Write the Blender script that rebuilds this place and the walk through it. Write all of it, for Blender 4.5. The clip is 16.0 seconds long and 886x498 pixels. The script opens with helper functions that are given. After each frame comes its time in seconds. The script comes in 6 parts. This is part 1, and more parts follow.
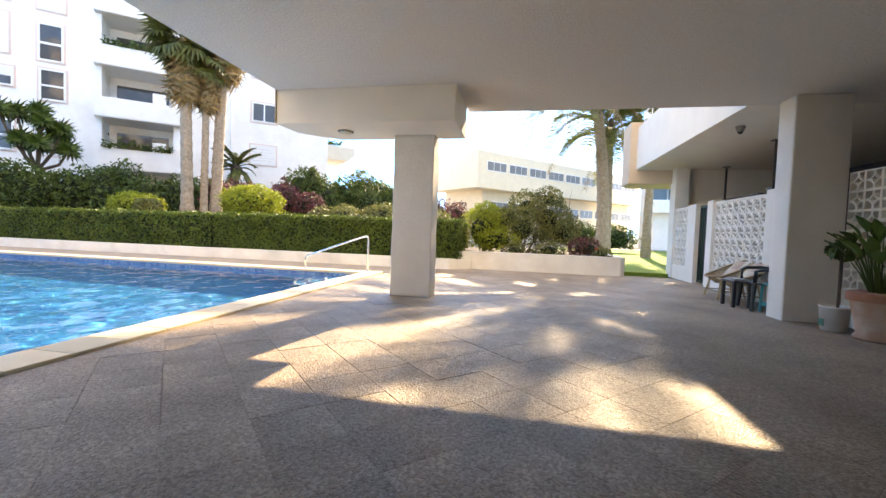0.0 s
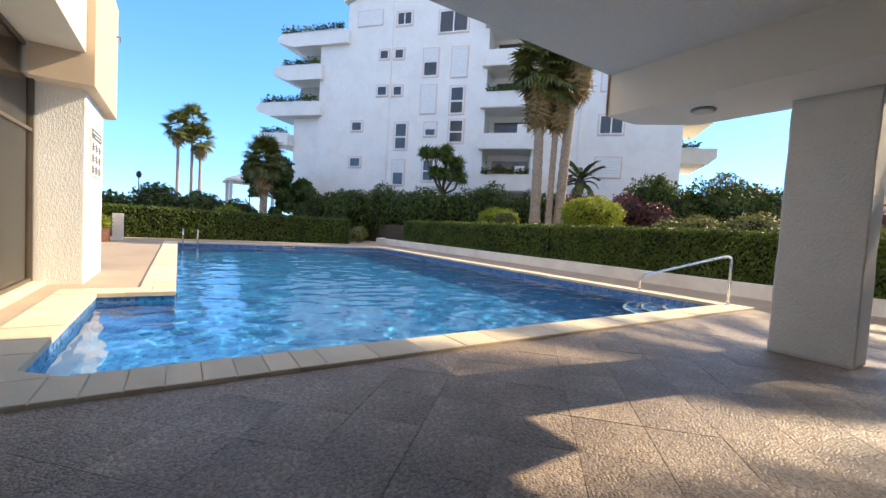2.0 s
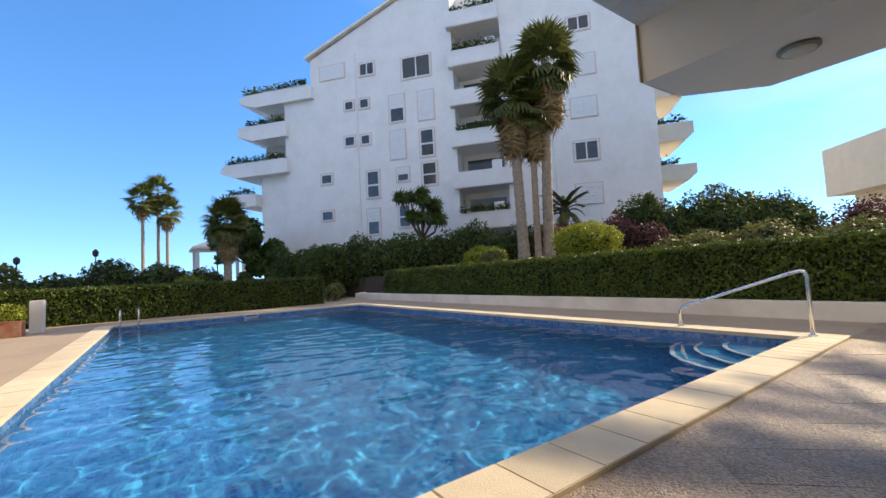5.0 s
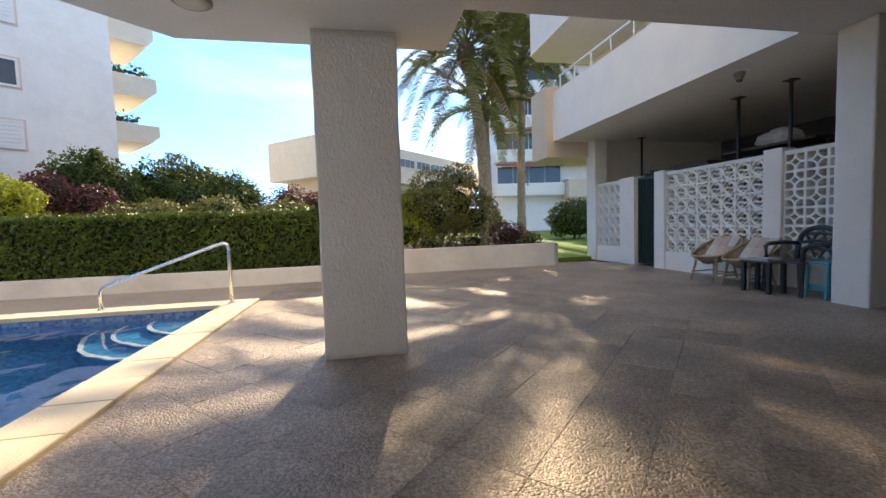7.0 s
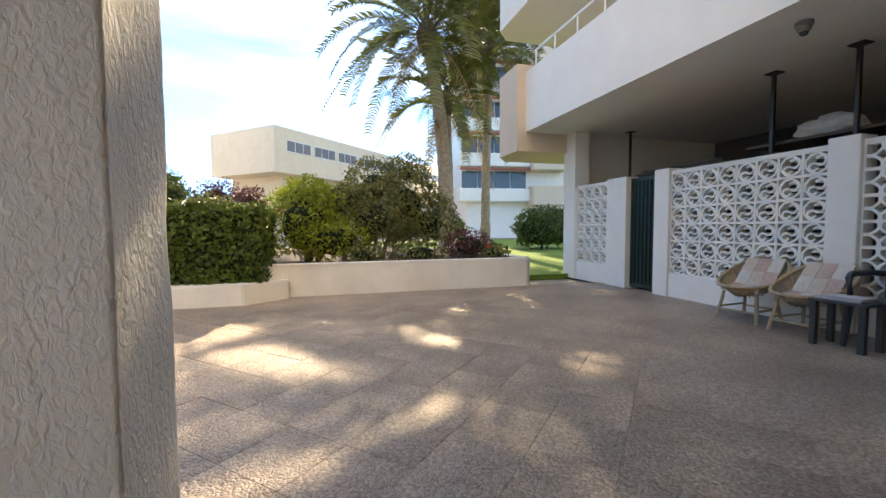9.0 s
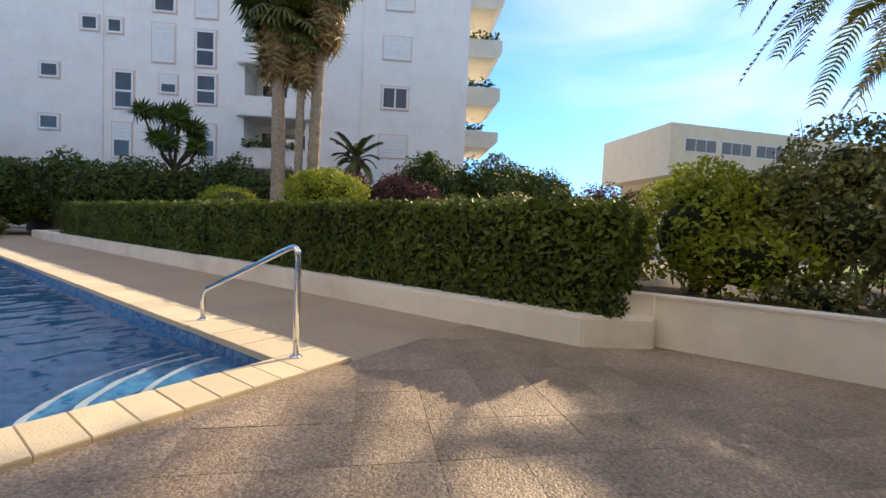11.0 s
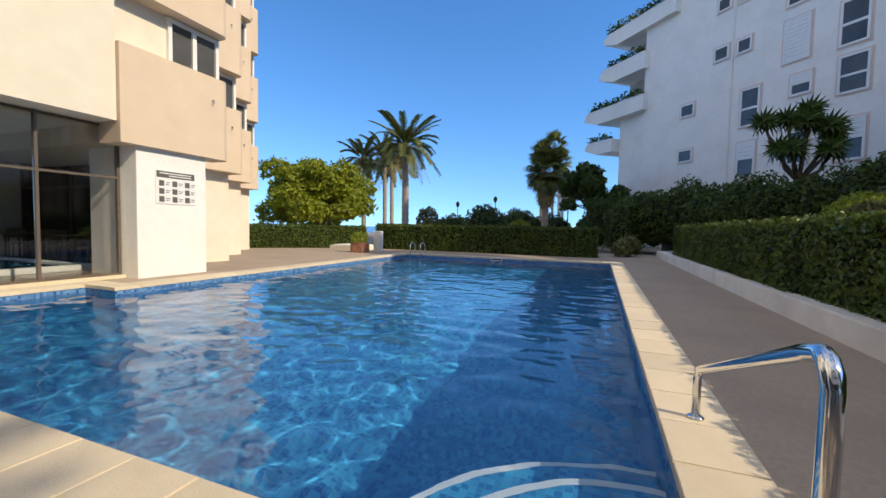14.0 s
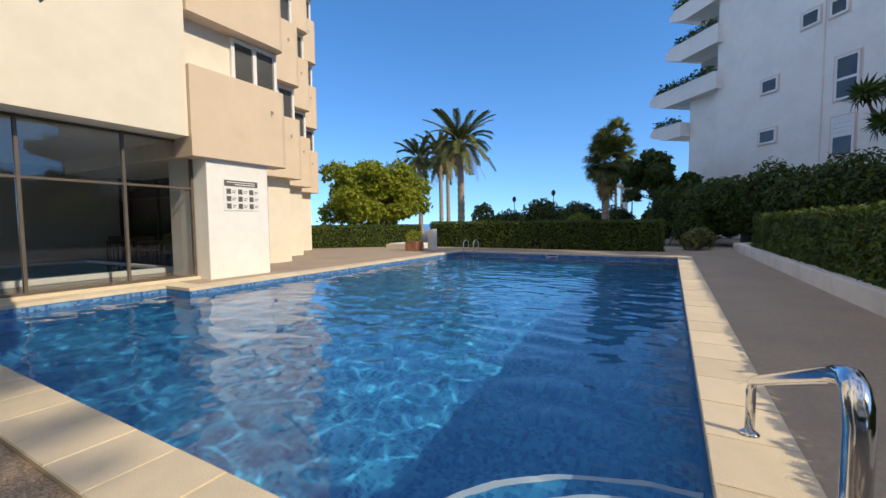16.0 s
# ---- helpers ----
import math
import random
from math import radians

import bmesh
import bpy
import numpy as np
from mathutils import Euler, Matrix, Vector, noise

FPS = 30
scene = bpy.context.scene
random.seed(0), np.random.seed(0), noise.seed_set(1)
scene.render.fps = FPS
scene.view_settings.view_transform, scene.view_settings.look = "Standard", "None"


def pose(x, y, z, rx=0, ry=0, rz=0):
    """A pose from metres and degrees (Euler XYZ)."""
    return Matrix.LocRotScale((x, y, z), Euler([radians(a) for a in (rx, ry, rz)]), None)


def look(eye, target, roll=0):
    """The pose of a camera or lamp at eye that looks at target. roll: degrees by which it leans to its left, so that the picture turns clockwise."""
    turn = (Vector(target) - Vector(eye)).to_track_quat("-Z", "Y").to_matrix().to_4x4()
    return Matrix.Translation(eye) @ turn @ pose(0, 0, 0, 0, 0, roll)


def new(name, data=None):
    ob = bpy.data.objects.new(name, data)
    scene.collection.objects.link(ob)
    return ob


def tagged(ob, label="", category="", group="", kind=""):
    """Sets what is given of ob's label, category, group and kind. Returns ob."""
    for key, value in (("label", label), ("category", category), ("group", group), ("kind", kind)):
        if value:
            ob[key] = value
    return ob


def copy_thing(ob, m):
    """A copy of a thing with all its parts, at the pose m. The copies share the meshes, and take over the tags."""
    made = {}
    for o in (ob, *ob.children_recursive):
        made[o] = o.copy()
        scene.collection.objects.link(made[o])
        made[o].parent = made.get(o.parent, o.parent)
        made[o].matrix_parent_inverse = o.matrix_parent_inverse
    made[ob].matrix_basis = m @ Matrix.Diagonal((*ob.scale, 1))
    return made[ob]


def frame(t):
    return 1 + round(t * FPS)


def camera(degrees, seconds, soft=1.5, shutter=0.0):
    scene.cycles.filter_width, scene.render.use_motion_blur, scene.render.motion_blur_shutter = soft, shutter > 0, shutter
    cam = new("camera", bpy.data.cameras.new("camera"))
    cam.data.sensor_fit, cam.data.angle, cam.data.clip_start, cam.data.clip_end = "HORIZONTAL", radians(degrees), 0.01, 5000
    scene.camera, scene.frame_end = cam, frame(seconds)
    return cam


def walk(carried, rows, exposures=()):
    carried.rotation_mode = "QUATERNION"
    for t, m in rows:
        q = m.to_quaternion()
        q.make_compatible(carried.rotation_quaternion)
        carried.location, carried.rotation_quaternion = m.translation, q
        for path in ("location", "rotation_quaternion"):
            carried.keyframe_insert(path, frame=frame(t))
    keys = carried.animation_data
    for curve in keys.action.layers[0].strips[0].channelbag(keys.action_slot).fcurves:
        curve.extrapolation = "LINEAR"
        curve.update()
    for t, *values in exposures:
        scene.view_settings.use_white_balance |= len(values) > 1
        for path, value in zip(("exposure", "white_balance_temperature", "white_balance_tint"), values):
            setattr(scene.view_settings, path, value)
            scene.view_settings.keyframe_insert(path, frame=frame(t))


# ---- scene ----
cam = camera(94.8, 16.0)
PATH = [
    (0, (0.976, -1.07, 1.069), (0.587, 0.89, 0.984), 2.0),
    (0.5, (0.919, -0.74, 1.041), (0.379, 1.183, 0.932), 2.8),
    (1, (0.862, -0.477, 1.049), (-0.051, 1.299, 0.935), 3.5),
    (1.5, (0.703, -0.208, 1.065), (-0.632, 1.278, 0.963), 3.7),
    (2, (0.516, 0.046, 1.077), (-1.157, 1.137, 0.979), 3.4),
    (2.5, (0.362, 0.286, 1.046), (-1.499, 1.015, 0.961), 2.2),
    (3, (0.108, 0.473, 1.027), (-1.813, 1.027, 0.976), 0.6),
    (3.2, (-0.006, 0.55, 1.012), (-1.935, 1.077, 0.978), 0.0),
    (5.3, (-1.07, 1.248, 1.124), (-2.531, 2.61, 1.218), -3.3),
    (5.5, (-1.046, 1.299, 1.137), (-2.321, 2.839, 1.184), -2.3),
    (6, (-1.052, 1.425, 1.116), (-1.657, 3.331, 1.111), -3.7),
    (6.5, (-0.976, 1.619, 1.078), (-0.94, 3.616, 0.992), -3.3),
    (7, (-0.804, 1.954, 1.073), (-0.428, 3.914, 0.947), -1.9),
    (7.5, (-0.593, 2.418, 1.066), (-0.055, 4.34, 0.934), -1.4),
    (8, (-0.355, 2.941, 1.078), (0.288, 4.83, 0.944), -0.9),
    (8.2, (-0.254, 3.151, 1.094), (0.412, 5.033, 0.965), -0.7),
    (10.3, (0.198, 5.601, 1.087), (-0.148, 7.569, 1.009), 2.7),
    (10.5, (0.148, 5.824, 1.104), (-0.426, 7.737, 1.009), 3.2),
    (11, (-0.007, 6.307, 1.089), (-1.149, 7.946, 0.988), 2.6),
    (11.5, (-0.294, 6.713, 1.096), (-1.881, 7.923, 0.973), 2.0),
    (12, (-0.652, 7.098, 1.086), (-2.522, 7.796, 0.954), 1.7),
    (12.5, (-0.982, 7.312, 1.09), (-2.967, 7.509, 0.953), 1.5),
    (13, (-1.172, 7.458, 1.159), (-3.156, 7.239, 1.03), 1.3),
    (13.5, (-1.348, 7.624, 1.155), (-3.276, 7.106, 1.04), 1.4),
    (14, (-1.541, 7.738, 1.176), (-3.406, 7.021, 1.07), 1.2),
    (14.5, (-1.644, 7.815, 1.195), (-3.457, 6.979, 1.089), 0.9),
    (15, (-1.678, 7.886, 1.201), (-3.456, 6.977, 1.088), 0.3),
    (15.5, (-1.68, 7.92, 1.202), (-3.434, 6.967, 1.081), -0.1),
    (16, (-1.682, 7.931, 1.21), (-3.423, 6.954, 1.085), -0.5),
]
walk(cam, [(t, look(eye, target, roll)) for t, eye, target, roll in PATH],
     [(0.0, 3.2, 11000, 13), (0.5, 2.85, 10400, 12.5), (1.0, 2.5, 9600, 12.5), (1.5, 2.2, 9400, 12), (2.0, 2.1, 9200, 11.5), (3.2, 1.95, 9100, 11.5), (5.5, 1.6, 9100, 12),
      (6.5, 2.1, 9800, 12.5), (7.5, 2.35, 10200, 11.5), (8.0, 2.7, 10700, 11), (10.5, 1.9, 10200, 12), (11.5, 1.5, 9500, 11.5), (13.0, 1.3, 8700, 10), (16.0, 1.1, 8400, 9.5)])
scene.view_settings.exposure = 0.0

# ---------------------------------------------------------------- light
SUN_DIR = Vector((0.165, 0.863, 0.59)).normalized()      # towards the sun
world = bpy.data.worlds.new("world")
scene.world = world
world.use_nodes = True
wn, wl = world.node_tree.nodes, world.node_tree.links
sky = wn.new("ShaderNodeTexSky")
sky.sky_type = "NISHITA"
sky.sun_disc = False
sky.sun_elevation = math.asin(SUN_DIR.z)
sky.sun_rotation = math.atan2(SUN_DIR.x, SUN_DIR.y)
sky.air_density, sky.dust_density, sky.ozone_density = 1.0, 0.0, 5.0
# clear air: the blue reaches down to the sea with little haze
lift = wn.new("ShaderNodeVectorMath")
lift.inputs[1].default_value = (0.0, 0.0, 0.16)
wl.new(wn.new("ShaderNodeTexCoord").outputs["Generated"], lift.inputs[0])
wl.new(lift.outputs["Vector"], sky.inputs["Vector"])
sat = wn.new("ShaderNodeHueSaturation")
sat.inputs["Saturation"].default_value = 1.24
sat.inputs["Hue"].default_value = 0.507
wl.new(sky.outputs["Color"], sat.inputs["Color"])
# thin streaky cloud over the landward half of the sky, with unseen cover added overhead; the sea side is clear
tc = wn.new("ShaderNodeTexCoord").outputs["Generated"]
stretch = wn.new("ShaderNodeMapping")
stretch.inputs["Scale"].default_value = (1.2, 1.6, 4.2)
stretch.inputs["Rotation"].default_value = (0.2, 0.1, 0.5)
wl.new(tc, stretch.inputs["Vector"])
cl_n = wn.new("ShaderNodeTexNoise")
cl_n.inputs["Scale"].default_value, cl_n.inputs["Detail"].default_value, cl_n.inputs["Distortion"].default_value = 1.7, 7, 0.5
wl.new(stretch.outputs["Vector"], cl_n.inputs["Vector"])
cl_r = wn.new("ShaderNodeMapRange")
cl_r.inputs["From Min"].default_value, cl_r.inputs["From Max"].default_value = 0.36, 0.68
wl.new(cl_n.outputs["Fac"], cl_r.inputs["Value"])
# weighted overhead and east, out of view: cloud added to fill the shade
side = wn.new("ShaderNodeVectorMath")
side.operation = "DOT_PRODUCT"
side.inputs[1].default_value = (0.62, 0.15, 0.95)
wl.new(tc, side.inputs[0])
side_r = wn.new("ShaderNodeMapRange")
side_r.inputs["From Min"].default_value, side_r.inputs["From Max"].default_value = 0.12, 0.9
side_r.inputs["To Max"].default_value = 0.9
wl.new(side.outputs["Value"], side_r.inputs["Value"])
cl_m = wn.new("ShaderNodeMath")
cl_m.operation = "MULTIPLY"
wl.new(cl_r.outputs["Result"], cl_m.inputs[0])
wl.new(side_r.outputs["Result"], cl_m.inputs[1])
cl_x = wn.new("ShaderNodeMix")
cl_x.data_type = "RGBA"
wl.new(cl_m.outputs["Value"], cl_x.inputs["Factor"])
wl.new(sat.outputs["Color"], cl_x.inputs["A"])
cl_x.inputs["B"].default_value = (3.3, 3.35, 3.45, 1)
wl.new(cl_x.outputs["Result"], wn["Background"].inputs["Color"])
wn["Background"].inputs["Strength"].default_value = 0.15
sun_data = bpy.data.lights.new("sun", "SUN")
sun_data.energy, sun_data.angle, sun_data.color = 1.65, radians(0.53), (1.0, 0.955, 0.88)
sun = new("sun", sun_data)
sun.matrix_world = look(SUN_DIR * 60, (0, 0, 0))


# ---------------------------------------------------------------- materials
def mat(name, color, rough=0.8, color2=None, scale=6.0, bump=0.0, bump_scale=40.0, metal=0.0, spread=0.5, detail=6.0,
        stain=None, stain_scale=0.7, stain_amount=0.3, per_object=0.0, per_island=0.0, spec=0.5, relief=0.012, drawn=1.0):
    """A surface with variation at two scales (grain and stains) and fine relief."""
    m = bpy.data.materials.new(name)
    m.use_nodes = True
    n, l = m.node_tree.nodes, m.node_tree.links
    b = n["Principled BSDF"]
    b.inputs["Roughness"].default_value, b.inputs["Metallic"].default_value = rough, metal
    b.inputs["Specular IOR Level"].default_value = spec
    co = n.new("ShaderNodeTexCoord").outputs["Object"]
    no = n.new("ShaderNodeTexNoise")
    no.inputs["Scale"].default_value, no.inputs["Detail"].default_value = scale, detail
    l.new(co, no.inputs["Vector"])
    ramp = n.new("ShaderNodeValToRGB")
    c2 = color2 or tuple(c * 0.82 for c in color)
    ramp.color_ramp.elements[0].position, ramp.color_ramp.elements[1].position = 0.5 - spread / 2, 0.5 + spread / 2
    ramp.color_ramp.elements[0].color, ramp.color_ramp.elements[1].color = (*c2, 1), (*color, 1)
    l.new(no.outputs["Fac"], ramp.inputs["Fac"])
    out = ramp.outputs["Color"]
    if stain:
        sn = n.new("ShaderNodeTexNoise")
        sn.inputs["Scale"].default_value, sn.inputs["Detail"].default_value = stain_scale, 5
        l.new(co, sn.inputs["Vector"])
        sr = n.new("ShaderNodeMapRange")
        sr.inputs["From Min"].default_value, sr.inputs["From Max"].default_value = 0.45, 0.75
        sr.inputs["To Max"].default_value = stain_amount
        l.new(sn.outputs["Fac"], sr.inputs["Value"])
        mx = n.new("ShaderNodeMix")
        mx.data_type = "RGBA"
        l.new(sr.outputs["Result"], mx.inputs["Factor"])
        l.new(out, mx.inputs["A"])
        mx.inputs["B"].default_value = (*stain, 1)
        out = mx.outputs["Result"]
    for source, amount in (("object", per_object), ("island", per_island)):
        if amount:
            rnd = n.new("ShaderNodeObjectInfo").outputs["Random"] if source == "object" else n.new("ShaderNodeNewGeometry").outputs["Random Per Island"]
            mr = n.new("ShaderNodeMapRange")
            mr.inputs["To Min"].default_value, mr.inputs["To Max"].default_value = 1 - amount, 1 + amount
            l.new(rnd, mr.inputs["Value"])
            hs = n.new("ShaderNodeHueSaturation")
            l.new(mr.outputs["Result"], hs.inputs["Value"])
            l.new(out, hs.inputs["Color"])
            out = hs.outputs["Color"]
    l.new(out, b.inputs["Base Color"])
    if bump:
        bn = n.new("ShaderNodeTexNoise")
        bn.inputs["Scale"].default_value, bn.inputs["Detail"].default_value = bump_scale, 4
        if drawn != 1.0:
            mp = n.new("ShaderNodeMapping")
            mp.inputs["Scale"].default_value = (1, 1, drawn)
            l.new(co, mp.inputs["Vector"])
            l.new(mp.outputs["Vector"], bn.inputs["Vector"])
            bn.inputs["Distortion"].default_value = 0.8
        else:
            l.new(co, bn.inputs["Vector"])
        bp = n.new("ShaderNodeBump")
        bp.inputs["Strength"].default_value, bp.inputs["Distance"].default_value = min(1, bump), relief
        l.new(bn.outputs["Fac"], bp.inputs["Height"])
        l.new(bp.outputs["Normal"], b.inputs["Normal"])
    return m


def leaf_mat(name, color, color2, rough=0.45, trans=0.25, vary=0.35):
    """Foliage: a little light passes through, and each leaf has its own tone."""
    m = mat(name, color, rough, color2, 1.6, per_island=vary, spec=0.35)
    n, l = m.node_tree.nodes, m.node_tree.links
    b = n["Principled BSDF"]
    tr = n.new("ShaderNodeBsdfTranslucent")
    src = b.inputs["Base Color"].links[0].from_socket
    l.new(src, tr.inputs["Color"])
    mix = n.new("ShaderNodeMixShader")
    mix.inputs["Fac"].default_value = trans
    l.new(b.outputs["BSDF"], mix.inputs[1])
    l.new(tr.outputs["BSDF"], mix.inputs[2])
    l.new(mix.outputs["Shader"], n["Material Output"].inputs["Surface"])
    return m


def glass_mat(name, tint, rough=0.02):
    """Thin window glass: clear with a mirror's sheen by angle."""
    m = bpy.data.materials.new(name)
    m.use_nodes = True
    n, l = m.node_tree.nodes, m.node_tree.links
    n.remove(n["Principled BSDF"])
    t, g, f, mix = n.new("ShaderNodeBsdfTransparent"), n.new("ShaderNodeBsdfGlossy"), n.new("ShaderNodeFresnel"), n.new("ShaderNodeMixShader")
    t.inputs["Color"].default_value = (*tint, 1)
    g.inputs["Roughness"].default_value = rough
    f.inputs["IOR"].default_value = 1.6
    l.new(f.outputs["Fac"], mix.inputs["Fac"])
    l.new(t.outputs["BSDF"], mix.inputs[1])
    l.new(g.outputs["BSDF"], mix.inputs[2])
    l.new(mix.outputs["Shader"], n["Material Output"].inputs["Surface"])
    return m


def aggregate_mat():
    """Exposed-pebble concrete: small stones of several tones in a grey-brown matrix."""
    m = bpy.data.materials.new("exposed_aggregate")
    m.use_nodes = True
    n, l = m.node_tree.nodes, m.node_tree.links
    b = n["Principled BSDF"]
    co = n.new("ShaderNodeTexCoord").outputs["Object"]
    vo = n.new("ShaderNodeTexVoronoi")
    vo.inputs["Scale"].default_value = 80
    l.new(co, vo.inputs["Vector"])
    ramp = n.new("ShaderNodeValToRGB")
    e = ramp.color_ramp.elements
    e[0].position, e[0].color = 0.0, (0.205, 0.150, 0.110, 1)
    e[1].position, e[1].color = 1.0, (0.44, 0.340, 0.256, 1)
    mid = e.new(0.5)
    mid.color = (0.305, 0.228, 0.168, 1)
    sep = n.new("ShaderNodeSeparateColor")
    l.new(vo.outputs["Color"], sep.inputs["Color"])
    l.new(sep.outputs["Red"], ramp.inputs["Fac"])
    big = n.new("ShaderNodeTexNoise")
    big.inputs["Scale"].default_value, big.inputs["Detail"].default_value = 0.9, 6
    l.new(co, big.inputs["Vector"])
    mr = n.new("ShaderNodeMapRange")
    mr.inputs["From Min"].default_value, mr.inputs["From Max"].default_value = 0.3, 0.7
    mr.inputs["To Min"].default_value, mr.inputs["To Max"].default_value = 0.66, 1.25
    l.new(big.outputs["Fac"], mr.inputs["Value"])
    oi = n.new("ShaderNodeObjectInfo")
    mo = n.new("ShaderNodeMapRange")
    mo.inputs["To Min"].default_value, mo.inputs["To Max"].default_value = 0.90, 1.08
    l.new(oi.outputs["Random"], mo.inputs["Value"])
    mul = n.new("ShaderNodeMath")
    mul.operation = "MULTIPLY"
    l.new(mr.outputs["Result"], mul.inputs[0])
    l.new(mo.outputs["Result"], mul.inputs[1])
    hs = n.new("ShaderNodeHueSaturation")
    l.new(mul.outputs["Value"], hs.inputs["Value"])
    l.new(ramp.outputs["Color"], hs.inputs["Color"])
    l.new(hs.outputs["Color"], b.inputs["Base Color"])
    b.inputs["Roughness"].default_value = 0.5
    b.inputs["Specular IOR Level"].default_value = 0.55
    pits = n.new("ShaderNodeTexNoise")
    pits.inputs["Scale"].default_value, pits.inputs["Detail"].default_value = 11, 5
    l.new(co, pits.inputs["Vector"])
    b2 = n.new("ShaderNodeBump")
    b2.inputs["Strength"].default_value, b2.inputs["Distance"].default_value = 0.6, 0.02
    l.new(pits.outputs["Fac"], b2.inputs["Height"])
    bp = n.new("ShaderNodeBump")
    l.new(b2.outputs["Normal"], bp.inputs["Normal"])
    bp.inputs["Strength"].default_value, bp.inputs["Distance"].default_value = 0.8, 0.007
    bp.invert = True
    l.new(vo.outputs["Distance"], bp.inputs["Height"])
    l.new(bp.outputs["Normal"], b.inputs["Normal"])
    return m


def mosaic_mat(name, color, color2, size, offset=0.0):
    """Small glazed pool tiles with pale joints."""
    m = bpy.data.materials.new(name)
    m.use_nodes = True
    n, l = m.node_tree.nodes, m.node_tree.links
    b = n["Principled BSDF"]
    co = n.new("ShaderNodeTexCoord").outputs["Object"]
    mp = n.new("ShaderNodeVectorMath")
    mp.operation = "SCALE"
    mp.inputs["Scale"].default_value = 1 / size
    l.new(co, mp.inputs[0])
    cell = n.new("ShaderNodeVectorMath")
    cell.operation = "FLOOR"
    l.new(mp.outputs["Vector"], cell.inputs[0])
    wn_ = n.new("ShaderNodeTexWhiteNoise")
    l.new(cell.outputs["Vector"], wn_.inputs["Vector"])
    mx = n.new("ShaderNodeMix")
    mx.data_type = "RGBA"
    mx.inputs["A"].default_value, mx.inputs["B"].default_value = (*color, 1), (*color2, 1)
    l.new(wn_.outputs["Value"], mx.inputs["Factor"])
    fr = n.new("ShaderNodeVectorMath")
    fr.operation = "FRACTION"
    l.new(mp.outputs["Vector"], fr.inputs[0])
    sx = n.new("ShaderNodeSeparateXYZ")
    l.new(fr.outputs["Vector"], sx.inputs["Vector"])
    low = n.new("ShaderNodeMath")
    low.operation = "MINIMUM"
    l.new(sx.outputs["X"], low.inputs[0])
    l.new(sx.outputs["Y"], low.inputs[1])
    lt = n.new("ShaderNodeMath")
    lt.operation = "LESS_THAN"
    lt.inputs[1].default_value = 0.09
    l.new(low.outputs["Value"], lt.inputs[0])
    m2 = n.new("ShaderNodeMix")
    m2.data_type = "RGBA"
    l.new(lt.outputs["Value"], m2.inputs["Factor"])
    l.new(mx.outputs["Result"], m2.inputs["A"])
    m2.inputs["B"].default_value = (0.09, 0.32, 0.52, 1)
    l.new(m2.outputs["Result"], b.inputs["Base Color"])
    b.inputs["Roughness"].default_value = 0.25
    return m


def water_mat():
    m = bpy.data.materials.new("pool_water")
    m.use_nodes = True
    n, l = m.node_tree.nodes, m.node_tree.links
    b = n["Principled BSDF"]
    b.inputs["Base Color"].default_value = (0.80, 0.95, 1.0, 1)
    b.inputs["Roughness"].default_value, b.inputs["IOR"].default_value = 0.0, 1.33
    b.inputs["Transmission Weight"].default_value = 1.0
    return m


